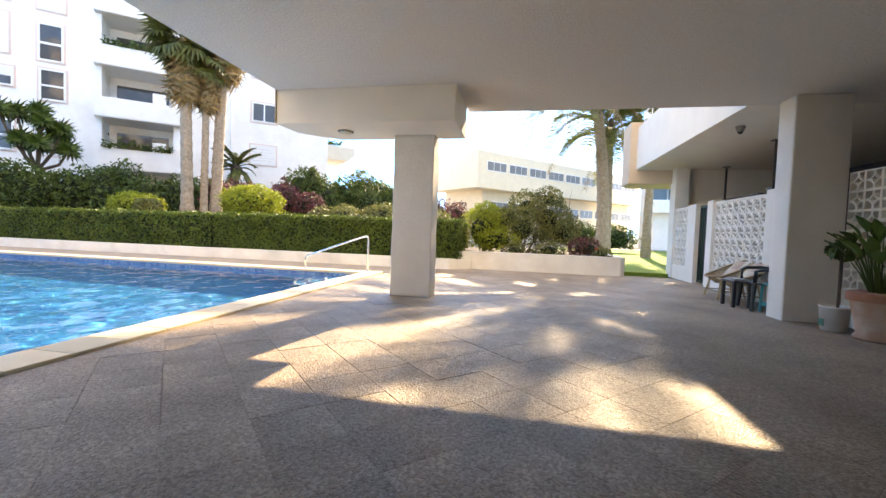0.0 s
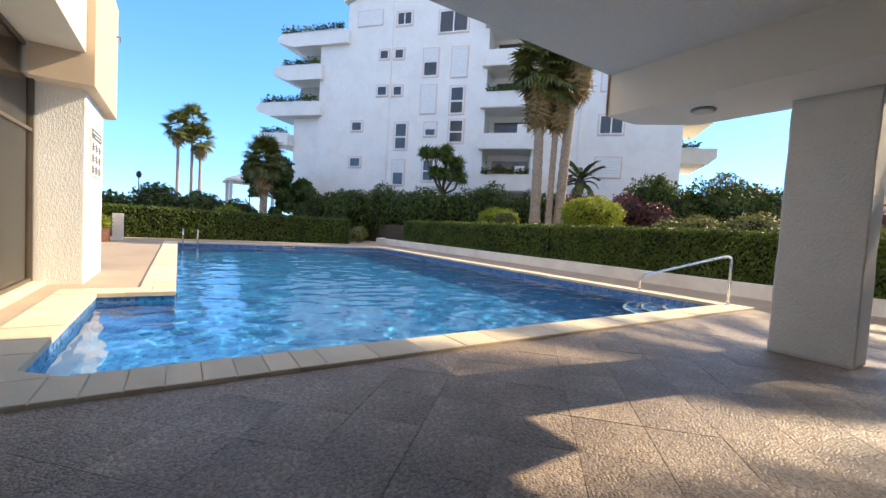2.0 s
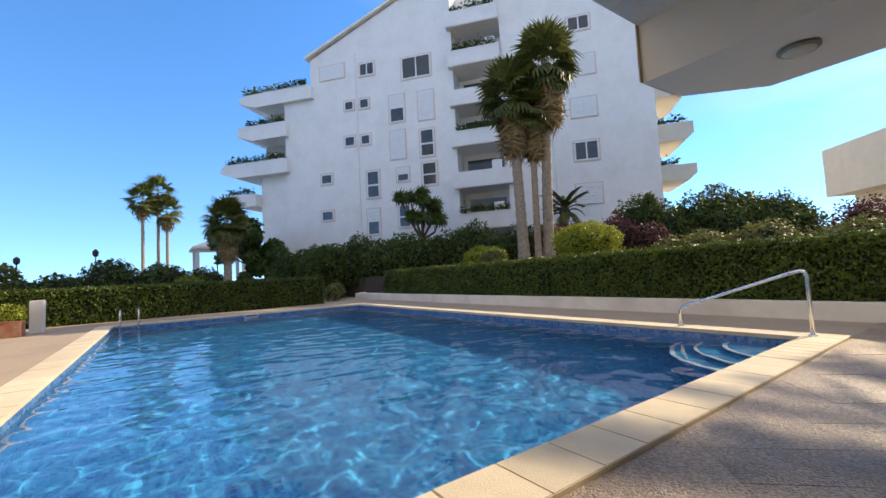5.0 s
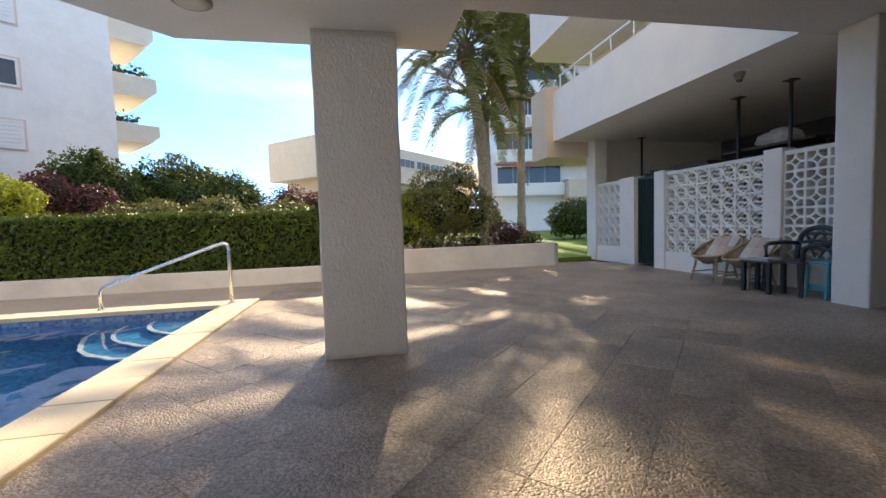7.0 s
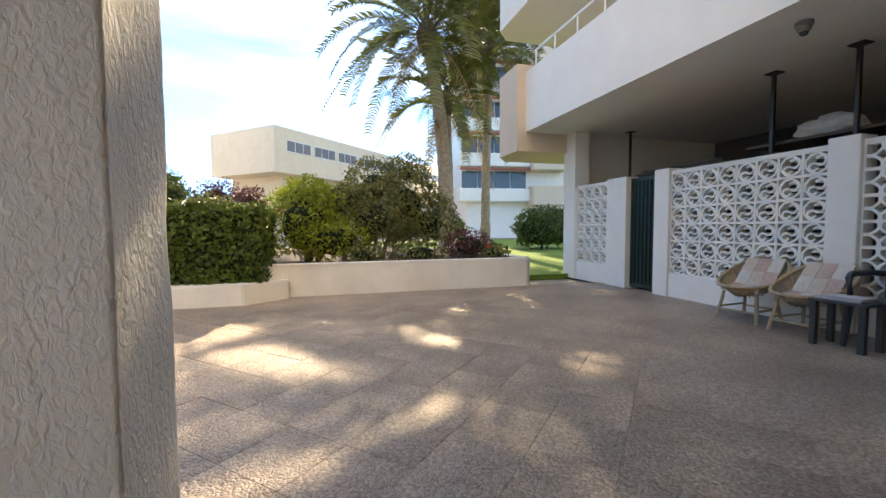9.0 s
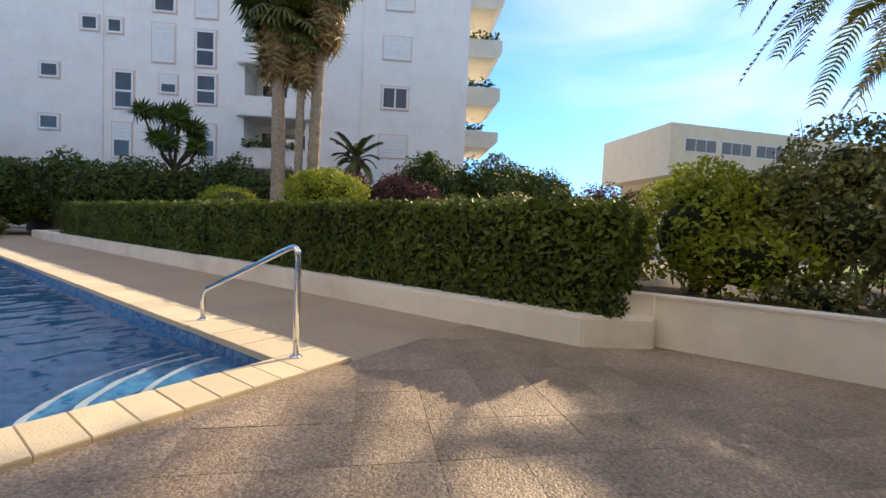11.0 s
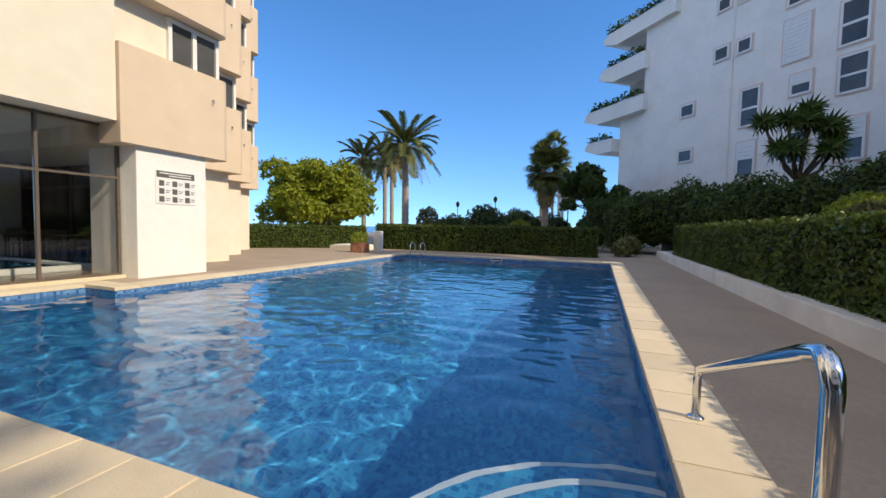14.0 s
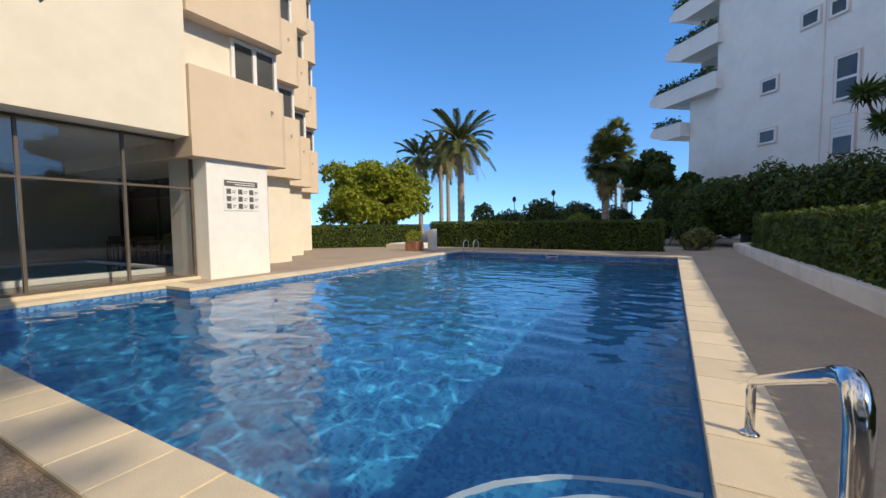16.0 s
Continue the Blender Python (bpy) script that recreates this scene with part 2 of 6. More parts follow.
M = {
    "white": mat("white_render", (0.88, 0.865, 0.83), 0.85, (0.83, 0.81, 0.775), 3, 0.25, 60, stain=(0.62, 0.59, 0.54), stain_amount=0.3),
    "stucco": mat("white_stucco", (0.87, 0.855, 0.82), 0.9, (0.81, 0.795, 0.76), 5, 0.9, 40, stain=(0.66, 0.63, 0.56), stain_amount=0.3, relief=0.014, drawn=0.62),
    "ceiling": mat("ceiling_stucco", (0.86, 0.83, 0.79), 0.9, (0.77, 0.745, 0.705), 30, 1.0, 48, relief=0.02),
    "soffit": mat("soffit_paint", (0.88, 0.835, 0.745), 0.85, (0.82, 0.775, 0.69), 2, 0.2, 40),
    "screen": mat("screen_paint", (0.87, 0.83, 0.75), 0.8, (0.81, 0.77, 0.69), 3, 0.3, 60, stain=(0.60, 0.55, 0.47), stain_amount=0.3),
    "sand": mat("sand_render", (0.80, 0.70, 0.53), 0.85, (0.73, 0.63, 0.47), 2.0, 0.3, 40, stain=(0.62, 0.53, 0.41), stain_amount=0.25),
    "beige": mat("beige_render", (0.72, 0.57, 0.42), 0.85, (0.66, 0.52, 0.38), 2.5, 0.3, 70, stain=(0.58, 0.45, 0.34), stain_amount=0.3),
    "cream": mat("cream_render", (0.80, 0.73, 0.60), 0.85, (0.73, 0.66, 0.54), 2.5, 0.5, 40, stain=(0.65, 0.57, 0.46), stain_amount=0.25),
    "kerb": mat("kerb_paint", (0.87, 0.83, 0.75), 0.85, (0.81, 0.76, 0.68), 4, 0.4, 50, stain=(0.45, 0.39, 0.32), stain_amount=0.38, stain_scale=1.4),
    "coping": mat("coping_stone", (0.76, 0.635, 0.455), 0.7, (0.66, 0.55, 0.39), 5, 0.4, 90, stain=(0.50, 0.42, 0.32), stain_amount=0.4, per_object=0.08),
    "deck": aggregate_mat(),
    "path": mat("worn_concrete", (0.47, 0.365, 0.265), 0.8, (0.385, 0.295, 0.212), 26, 0.7, 70, stain=(0.31, 0.24, 0.185), stain_amount=0.55, stain_scale=0.9, relief=0.006),
    "grass": mat("lawn", (0.16, 0.26, 0.03), 0.9, (0.10, 0.18, 0.02), 8, 1.0, 60),
    "dry_ground": mat("dry_ground", (0.36, 0.31, 0.24), 0.95, (0.26, 0.22, 0.17), 0.6, 0.6, 20),
    "soil": mat("soil", (0.10, 0.07, 0.05), 0.95, (0.06, 0.045, 0.03), 6, 1.0, 30),
    "tile_pool": mosaic_mat("pool_mosaic", (0.005, 0.18, 0.45), (0.03, 0.39, 0.68), 0.045),
    "tile_dark": mosaic_mat("pool_border_mosaic", (0.03, 0.10, 0.30), (0.16, 0.34, 0.55), 0.045),
    "tile_step": mat("step_edge_tiles", (0.75, 0.80, 0.82), 0.3, (0.68, 0.73, 0.76), 10),
    "water": water_mat(),
    "steel": mat("polished_steel", (0.75, 0.76, 0.77), 0.10, (0.68, 0.69, 0.70), 4, metal=1.0),
    "dark_metal": mat("dark_bronze_metal", (0.055, 0.045, 0.04), 0.4, (0.04, 0.033, 0.03), 5, metal=0.5),
    "bronze": mat("pale_bronze_anodised", (0.17, 0.135, 0.105), 0.4, (0.13, 0.105, 0.085), 5, metal=0.3),
    "grey_metal": mat("aluminium_frame", (0.30, 0.29, 0.27), 0.4, (0.25, 0.24, 0.22), 5, metal=0.6),
    "white_frame": mat("white_lacquer", (0.82, 0.82, 0.80), 0.4, (0.76, 0.76, 0.74), 4),
    "glass": glass_mat("window_glass", (0.95, 0.96, 0.95)),
    "dark_glass": mat("dark_window_glass", (0.055, 0.058, 0.06), 0.05, (0.10, 0.10, 0.098), 0.8),
    "pale_glass": mat("reflecting_window_glass", (0.22, 0.23, 0.24), 0.08, (0.16, 0.17, 0.18), 0.8),
    # grey with the shade of recesses and dim rooms in it
    "shade_wall": mat("shaded_wall_paint", (0.42, 0.40, 0.37), 0.9, (0.36, 0.34, 0.31), 2),
    # darker still: the store room's shade put into the base colour
    "store_shade_wall": mat("store_room_shade", (0.13, 0.12, 0.125), 0.9, (0.10, 0.095, 0.10), 2),
    "pink": mat("pale_pink_paint", (0.78, 0.62, 0.55), 0.85, (0.72, 0.57, 0.5), 3),
    "hedge": leaf_mat("hedge_leaf", (0.115, 0.17, 0.026), (0.055, 0.09, 0.015)),
    # near-black fill: the shade between the leaves put into the colour
    "hedge_core": mat("hedge_inner_shade", (0.018, 0.028, 0.008), 1.0, (0.010, 0.016, 0.005), 14, 1.0, 25),
    "yellow_leaf": leaf_mat("bright_shrub_leaf", (0.34, 0.38, 0.04), (0.20, 0.25, 0.03), trans=0.42),
    "shrub": leaf_mat("shrub_leaf", (0.085, 0.135, 0.024), (0.045, 0.075, 0.015)),
    "shrub_red": leaf_mat("bougainvillea_leaf", (0.20, 0.05, 0.07), (0.09, 0.05, 0.03)),
    "shrub_olive": leaf_mat("dry_shrub_leaf", (0.21, 0.21, 0.06), (0.11, 0.125, 0.04)),
    "palm": leaf_mat("palm_leaf", (0.17, 0.185, 0.05), (0.08, 0.10, 0.03), trans=0.25, vary=0.3),
    "palm_dry": leaf_mat("dry_palm_leaf", (0.38, 0.27, 0.13), (0.24, 0.17, 0.08), trans=0.3, vary=0.3),
    "trunk": mat("palm_trunk", (0.44, 0.36, 0.28), 0.95, (0.22, 0.175, 0.13), 9, 1.0, 18),
    "bark": mat("bark", (0.16, 0.12, 0.09), 0.95, (0.08, 0.06, 0.045), 8, 1.0, 20),
}


# ---------------------------------------------------------------- building helpers
def part(name, bm, material, parent=None, label="", smooth=False):
    """Links a bmesh as one mesh object, under a thing or a part of it."""
    me = bpy.data.meshes.new(name)
    bm.to_mesh(me)
    bm.free()
    if smooth:
        for p in me.polygons:
            p.use_smooth = True
    for one in material if isinstance(material, (list, tuple)) else [material]:
        me.materials.append(one)
    ob = new(name, me)
    if parent:
        ob.parent = parent
    return tagged(ob, label)


def structure(name, bm, material, label, category, smooth=False):
    return tagged(part(name, bm, material, None, "", smooth), label, category, kind="structure")


def thing(name, label, category, group="", at=(0, 0, 0), kind=""):
    ob = new(name)
    ob.location = at
    ob.empty_display_size = 0.1
    return tagged(ob, label, category, group, kind)


def box(bm, x0, x1, y0, y1, z0, z1, bevel=0.0, m=None):
    v = [bm.verts.new((x, y, z)) for z in (z0, z1) for x, y in ((x0, y0), (x1, y0), (x1, y1), (x0, y1))]
    fs = [bm.faces.new([v[i] for i in q]) for q in ((3, 2, 1, 0), (4, 5, 6, 7), (0, 1, 5, 4), (1, 2, 6, 5), (2, 3, 7, 6), (3, 0, 4, 7))]
    if bevel:
        r = bmesh.ops.bevel(bm, geom=list({e for f in fs for e in f.edges}), offset=bevel, segments=2, affect="EDGES", profile=0.5)
        v = list({w for f in r["faces"] for w in f.verts} | {w for w in v if w.is_valid})
    if m:
        bmesh.ops.transform(bm, matrix=m, verts=v)
    return v


def prism(bm, poly, z0, z1):
    """An upright prism over a counter-clockwise polygon."""
    lo, hi = [bm.verts.new((x, y, z0)) for x, y in poly], [bm.verts.new((x, y, z1)) for x, y in poly]
    bm.faces.new(hi)
    bm.faces.new(lo[::-1])
    for i in range(len(poly)):
        j = (i + 1) % len(poly)
        bm.faces.new((lo[i], lo[j], hi[j], hi[i]))
    return lo + hi


def tube(bm, pts, radius, sides=8, close=True):
    """A round bar along points; radius one number or one for each point."""
    pts = [Vector(p) for p in pts]
    rad = radius if isinstance(radius, (list, tuple)) else [radius] * len(pts)
    rings = []
    up = Vector((0.137, 0.21, 0.97))
    for i, p in enumerate(pts):
        d = (pts[min(i + 1, len(pts) - 1)] - pts[max(i - 1, 0)]).normalized()
        a = d.cross(up)
        if a.length < 0.05:
            a = d.cross(Vector((1, 0, 0)))
        a.normalize()
        b = d.cross(a)
        rings.append([bm.verts.new(p + (a * math.cos(t) + b * math.sin(t)) * rad[i]) for t in (2 * math.pi * k / sides for k in range(sides))])
    for r, s in zip(rings, rings[1:]):
        for k in range(sides):
            bm.faces.new((r[k], r[(k + 1) % sides], s[(k + 1) % sides], s[k]))
    if close:
        bm.faces.new(rings[0][::-1])
        bm.faces.new(rings[-1])


def lathe(bm, profile, sides=20, center=(0, 0, 0)):
    """A turned body from (radius, height) pairs."""
    rings = [[bm.verts.new((center[0] + r * math.cos(2 * math.pi * k / sides), center[1] + r * math.sin(2 * math.pi * k / sides), center[2] + z)) for k in range(sides)] for r, z in profile]
    for r, s in zip(rings, rings[1:]):
        for k in range(sides):
            bm.faces.new((r[k], r[(k + 1) % sides], s[(k + 1) % sides], s[k]))
    bm.faces.new(rings[0][::-1])
    bm.faces.new(rings[-1])


B = bmesh.new


# ================================================================ the large structure
PX0, PX1, PY0, PY1, JOGX, JOGY = -17.3, -2.80, -0.80, 8.14, -6.0, 0.02
COPE, DEEP, WATER = 0.42, -1.55, -0.11
POOL = [(PX0, JOGY), (JOGX, JOGY), (JOGX, PY0), (-3.02, PY0), (PX1, PY0 + 0.24), (PX1, PY1), (PX0, PY1)]


def sheet_with_hole(outer, hole, z):
    bm = B()
    vo, vi = [bm.verts.new((x, y, z)) for x, y in outer], [bm.verts.new((x, y, z)) for x, y in hole]
    es = [bm.edges.new((v[i], v[(i + 1) % len(v)])) for v in (vo, vi) for i in range(len(v))]
    bmesh.ops.triangle_fill(bm, use_beauty=True, edges=es)
    bmesh.ops.recalc_face_normals(bm, faces=bm.faces)
    return bm


structure("ground", sheet_with_hole([(-900, -900), (900, -900), (900, 900), (-900, 900)], POOL, -0.06), M["dry_ground"],
          "dry brown garden soil reaching the horizon", "ground")
floor = structure("floor", sheet_with_hole([(-24, -12), (9.4, -12), (9.4, 10.9), (-24, 10.9)], POOL, -0.007), M["path"],
                  "exposed-pebble concrete paving round the pool", "floor")
bm = B()
box(bm, -890, -66, -800, 800, -0.05, -0.03)
structure("water_sea", bm, mat("sea", (0.05, 0.16, 0.30), 0.25, (0.04, 0.13, 0.26), 0.2, 0.4, 2), "calm blue sea at the horizon", "sea")
bm = B()
prism(bm, [(3.75, 11.9), (40, 11.9), (40, 36), (3.75, 36)], -0.05, 0.06)
structure("lawn", bm, M["grass"], "bright green mown lawn beyond the planter", "lawn")
bm = B()
prism(bm, [(-31, 11.45), (-1.2, 11.45), (-1.2, 13), (-6, 14.5), (-3, 28), (-12, 38), (-31, 38)], -0.05, 1.15)
structure("garden_bed", bm, M["soil"], "raised brown planting bed behind the hedge", "garden bed")
bm = B()
box(bm, -1.2, 3.5, 11.0, 16, -0.05, 0.46)
structure("planter_soil", bm, M["soil"], "dark soil filling the planter", "soil")

# pool: basin, border band, steps, water
pool = thing("swimming_pool", "long swimming pool lined with blue mosaic", "pool", kind="structure")
bm = B()
lo, hi = [bm.verts.new((x, y, DEEP)) for x, y in POOL], [bm.verts.new((x, y, -0.02)) for x, y in POOL]
bm.faces.new(lo)
for i in range(len(POOL)):
    j = (i + 1) % len(POOL)
    bm.faces.new((hi[i], hi[j], lo[j], lo[i]))
part("basin", bm, M["tile_pool"], pool)
bm = B()
inner = [(x + dx, y + dy) for (x, y), (dx, dy) in zip(POOL, ((.006, .006), (-.006, .006), (.006, .006), (0, .006), (-.006, 0.004), (-.006, -.006), (.006, -.006)))]
lo, hi = [bm.verts.new((x, y, -0.30)) for x, y in inner], [bm.verts.new((x, y, -0.024)) for x, y in inner]
for i in range(len(inner)):
    j = (i + 1) % len(inner)
    bm.faces.new((hi[i], hi[j], lo[j], lo[i]))
part("waterline_band", bm, M["tile_dark"], pool, "dark blue patterned waterline tiles")
for k in range(3):
    # quarter-round steps in the corner under the rail, the top one smallest
    r, z = (0.87, 1.23, 1.55)[k], -0.25 - 0.175 * k
    arc = [(PX1 - 0.01, PY1 - 0.01)] + [(PX1 - 0.01 - r * math.sin(a), PY1 - 0.01 - r * math.cos(a)) for a in (math.pi / 2 * i / 24 for i in range(25))][::-1]
    bm = B()
    vs = [bm.verts.new((x, y, z)) for x, y in arc]
    bm.faces.new(vs)
    low = [bm.verts.new((x, y, DEEP)) for x, y in arc]
    for i in range(len(arc) - 1):
        bm.faces.new((vs[i], low[i], low[i + 1], vs[i + 1]))
    bmesh.ops.recalc_face_normals(bm, faces=bm.faces)
    step = part("step", bm, M["tile_pool"], pool)
    bm = B()
    ring = []
    for x, y in arc[1:]:
        d = Vector((x - PX1, y - PY1)).normalized() * 0.048
        ring.append(((x + d.x * 0.1, y + d.y * 0.1), (x - d.x, y - d.y)))
    va, vb = [bm.verts.new((*p, z + 0.005)) for p, q in ring], [bm.verts.new((*q, z + 0.005)) for p, q in ring]
    vc = [bm.verts.new((*p, z - 0.04)) for p, q in ring]
    for i in range(len(ring) - 1):
        bm.faces.new((va[i], va[i + 1], vb[i + 1], vb[i]))
        bm.faces.new((vc[i], vc[i + 1], va[i + 1], va[i]))
    bmesh.ops.recalc_face_normals(bm, faces=bm.faces)
    part("edge_tiles", bm, M["tile_step"], step, "white tiled step edge")


def spaced(stops, step):
    """Even positions from stop to stop, the stops among them."""
    out = [stops[0]]
    for a, b in zip(stops, stops[1:]):
        n = max(1, round((b - a) / step))
        out += [a + (b - a) * (i + 1) / n for i in range(n)]
    return out


def ripple(x, y):
    """Height of the water: a light breeze's short crossing waves on a slow swell."""
    p = Vector((x, y, 0.0))
    drift = noise.noise(p * 0.45) * 1.2
    return (0.0120 * noise.noise(Vector((x * 1.5 + drift, y * 1.1, 3.0))) + 0.0115 * noise.noise(Vector((x * 3.6, y * 2.5 + drift, 7.0)))
            + 0.0056 * noise.noise(Vector((x * 7.5 + drift, y * 6.2, 11.0))))


xs, ys = spaced([PX0, JOGX, PX1], 0.055), spaced([PY0, JOGY, PY1], 0.055)
grid, verts, faces = {}, [], []
for i, x in enumerate(xs):
    for j, y in enumerate(ys):
        if x < JOGX - 0.001 and y < JOGY - 0.001:
            continue
        grid[i, j] = len(verts)
        verts.append((x, y, WATER + ripple(x, y)))
for i in range(len(xs) - 1):
    for j in range(len(ys) - 1):
        four = [(i, j), (i + 1, j), (i + 1, j + 1), (i, j + 1)]
        if all(q in grid for q in four):
            faces.append([grid[q] for q in four])
water_me = bpy.data.meshes.new("water")
water_me.from_pydata(verts, [], faces)
water_me.materials.append(M["water"])
for p in water_me.polygons:
    p.use_smooth = True
water = tagged(new("water", water_me), "clear rippled blue pool water", "water", kind="structure")
# the sun is bent by the ripples onto the pool's floor
water.cycles.is_caustics_caster = True
sun_data.cycles.is_caustics_light = True
for ob in pool.children_recursive:
    if ob.type == "MESH":
        ob.cycles.is_caustics_receiver = True

# roofs over the passage
bm = B()
prism(bm, [(-2.75, -6), (9.4, -6), (9.4, 5.85), (-0.03, 5.85), (-0.03, 4.6), (-2.75, 4.6)], 3.1, 3.4)
structure("ceiling", bm, M["ceiling"], "rough grey-white stucco ceiling of the open passage", "ceiling")
bm = B()
prism(bm, [(-2.745, 4.5), (-0.03, 4.5), (-0.03, 5.60), (-2.2, 5.60), (-2.70, 5.10)], 2.6, 6.0)
structure("wall_bay", bm, M["soffit"], "white painted bay with cut corner over the column", "wall")
bm = B()
prism(bm, [(-2.757, 4.47), (-2.748, 4.47), (-2.715, 5.09), (-2.735, 5.10)], 2.605, 6.0)
structure("trim_bay", bm, M["beige"], "beige painted edge of the bay", "wall")
bm = B()
prism(bm, [(-2.74, -6), (9.4, -6), (9.4, 5.84), (-0.02, 5.84), (-0.02, 4.62), (-2.74, 4.62)], 3.4, 12.0)
structure("wall_tower_over", bm, M["cream"], "cream rendered storeys above the passage", "wall")
bm = B()
box(bm, -1.15, -0.49, 5.30, 5.70, -0.02, 2.6)
bmesh.ops.subdivide_edges(bm, edges=bm.edges, cuts=40, use_grid_fill=True)
for v in bm.verts:
    n = Vector((v.co.x + 0.82, v.co.y - 5.5, 0))
    wob = noise.noise(v.co * 2.3) * 0.008 + noise.noise(v.co * 11) * 0.004
    v.co += n.normalized() * wob
structure("column_pool", bm, M["stucco"], "square white stucco column beside the pool", "column", True)
bm = B()
box(bm, 4.52, 5.2, 5.36, 5.74, -0.02, 3.1, 0.02)
structure("column_passage", bm, M["screen"], "white painted column at the breeze-block screen", "column")
# the wall's near-black colour carries the shade behind the screen
bm = B()
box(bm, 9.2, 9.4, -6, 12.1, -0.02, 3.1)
structure("wall_east", bm, M["store_shade_wall"], "wall at the back of the store room, darkened for its shade", "wall")
bm = B()
box(bm, -2.46, 9.4, -6.2, -6.0, -0.02, 3.1)
structure("wall_back", bm, M["white"], "white wall closing the passage", "wall")
bm = B()
box(bm, 5.5, 9.2, 11.9, 12.1, -0.02, 3.1)
box(bm, 5.15, 5.5, 11.68, 12.1, -0.02, 3.1)
structure("wall_store", bm, M["soffit"], "white end wall of the store room", "wall")

# kerb and planter
bm = B()
prism(bm, [(-22.6, 10.2), (-1.1, 10.3), (-0.54, 10.73), (-0.54, 10.84), (-1.0, 11.0), (-1.2, 10.62), (-22.6, 10.5)], -0.03, 0.30)
bmesh.ops.bevel(bm, geom=list(bm.edges), offset=0.02, segments=2, affect="EDGES")
structure("kerb", bm, M["kerb"], "low cream painted kerb wall below the hedge", "kerb")
bm = B()
prism(bm, [(-22.6, 10.2), (-22.6, 10.5), (-23.6, 11.2), (-24.6, 12.2), (-24.9, 12.0), (-23.8, 10.95)][::-1], -0.03, 0.27)
structure("kerb_end", bm, M["kerb"], "curved end of the cream kerb wall", "kerb")
bm = B()
prism(bm, [(-1.08, 10.66), (-0.58, 10.87), (3.6, 10.87), (3.75, 11.02), (3.75, 16), (3.5, 16), (3.5, 11.1), (-1.08, 11.05)], -0.03, 0.52)
bmesh.ops.bevel(bm, geom=list(bm.edges), offset=0.02, segments=2, affect="EDGES")
structure("planter_wall", bm, M["kerb"], "cream painted planter wall", "wall")

# overhanging terrace on the east side
bm = B()
prism(bm, [(4.15, 5.86), (9.4, 5.86), (9.4, 12.0), (4.15, 12.0)], 3.1, 4.35)
structure("ceiling_terrace", bm, M["soffit"], "white fascia and soffit of the overhanging terrace", "ceiling")
bm = B()
prism(bm, [(3.95, 12.0), (9.4, 12.0), (9.4, 13.4), (4.3, 13.4), (3.95, 12.9)], 2.70, 4.5)
structure("wall_terrace_bay", bm, M["beige"], "beige rendered bay at the end of the terrace", "wall")
bm = B()
prism(bm, [(4.35, 8.0), (9.4, 8.0), (9.4, 14.2), (4.7, 14.2), (4.35, 13.8)], 6.0, 7.3)
prism(bm, [(4.35, 8.0), (9.4, 8.0), (9.4, 14.2), (4.7, 14.2), (4.35, 13.8)], 9.2, 10.5)
structure("balcony_upper", bm, M["soffit"], "white balconies above the terrace", "balcony")
bm = B()
box(bm, 6.4, 9.4, 5.9, 14, 4.36, 12)
structure("wall_terrace_back", bm, M["cream"], "cream wall behind the terrace", "wall")
terr = thing("terrace_railing", "white metal tube railing on the terrace parapet", "railing")
bm = B()
tube(bm, [(4.25, 6.0, 4.72), (4.25, 11.8, 4.72)], 0.025)
part("rail", bm, M["white_frame"], terr)
for i in range(9):
    bm = B()
    tube(bm, [(4.25, 6.0 + 0.72 * i, 4.34), (4.25, 6.0 + 0.72 * i, 4.72)], 0.016, 6)
    part("post", bm, M["white_frame"], terr)

# south building: stucco end wall, glass room, pier and bays
bm = B()
box(bm, -2.45, -0.9, -6, -0.82, -0.02, 3.1)
bmesh.ops.bevel(bm, geom=list(bm.edges), offset=0.015, segments=2, affect="EDGES")
structure("wall_south", bm, M["stucco"], "rough white stucco wall by the pool", "wall")
bm = B()
box(bm, -8.62, -7.06, -2.6, -1.07, -0.02, 2.72, 0.015)
structure("wall_pier", bm, M["stucco"], "white stucco pier carrying the pool notice", "wall")
bm = B()
box(bm, -6.69, -2.46, -2.2, -1.02, 3.1, 12)
structure("wall_tower", bm, M["cream"], "cream rendered tower wall above the glass room", "wall")
bm = B()
box(bm, -8.7, -2.46, -9.0, -2.2, 3.1, 3.24)
structure("ceiling_room", bm, M["soffit"], "white ceiling of the glass room", "ceiling")
# the dim room's shade is put into this wall's grey
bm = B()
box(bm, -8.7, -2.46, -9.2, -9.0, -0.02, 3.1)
structure("wall_room", bm, M["shade_wall"], "rear wall of the indoor pool room, shade in its grey", "wall")
bm = B()
box(bm, -8.7, -2.45, -9.0, -1.70, -0.02, 0.03)
structure("floor_room", bm, mat("brown_floor_tiles", (0.20, 0.15, 0.12), 0.25, (0.16, 0.12, 0.10), 3), "brown tiled floor of the indoor pool room", "floor")
bm = B()
box(bm, -7.06, -2.45, -1.75, -1.45, -0.02, 0.05, 0.01)
structure("sill_glass", bm, M["coping"], "stone sill below the glass wall", "sill")


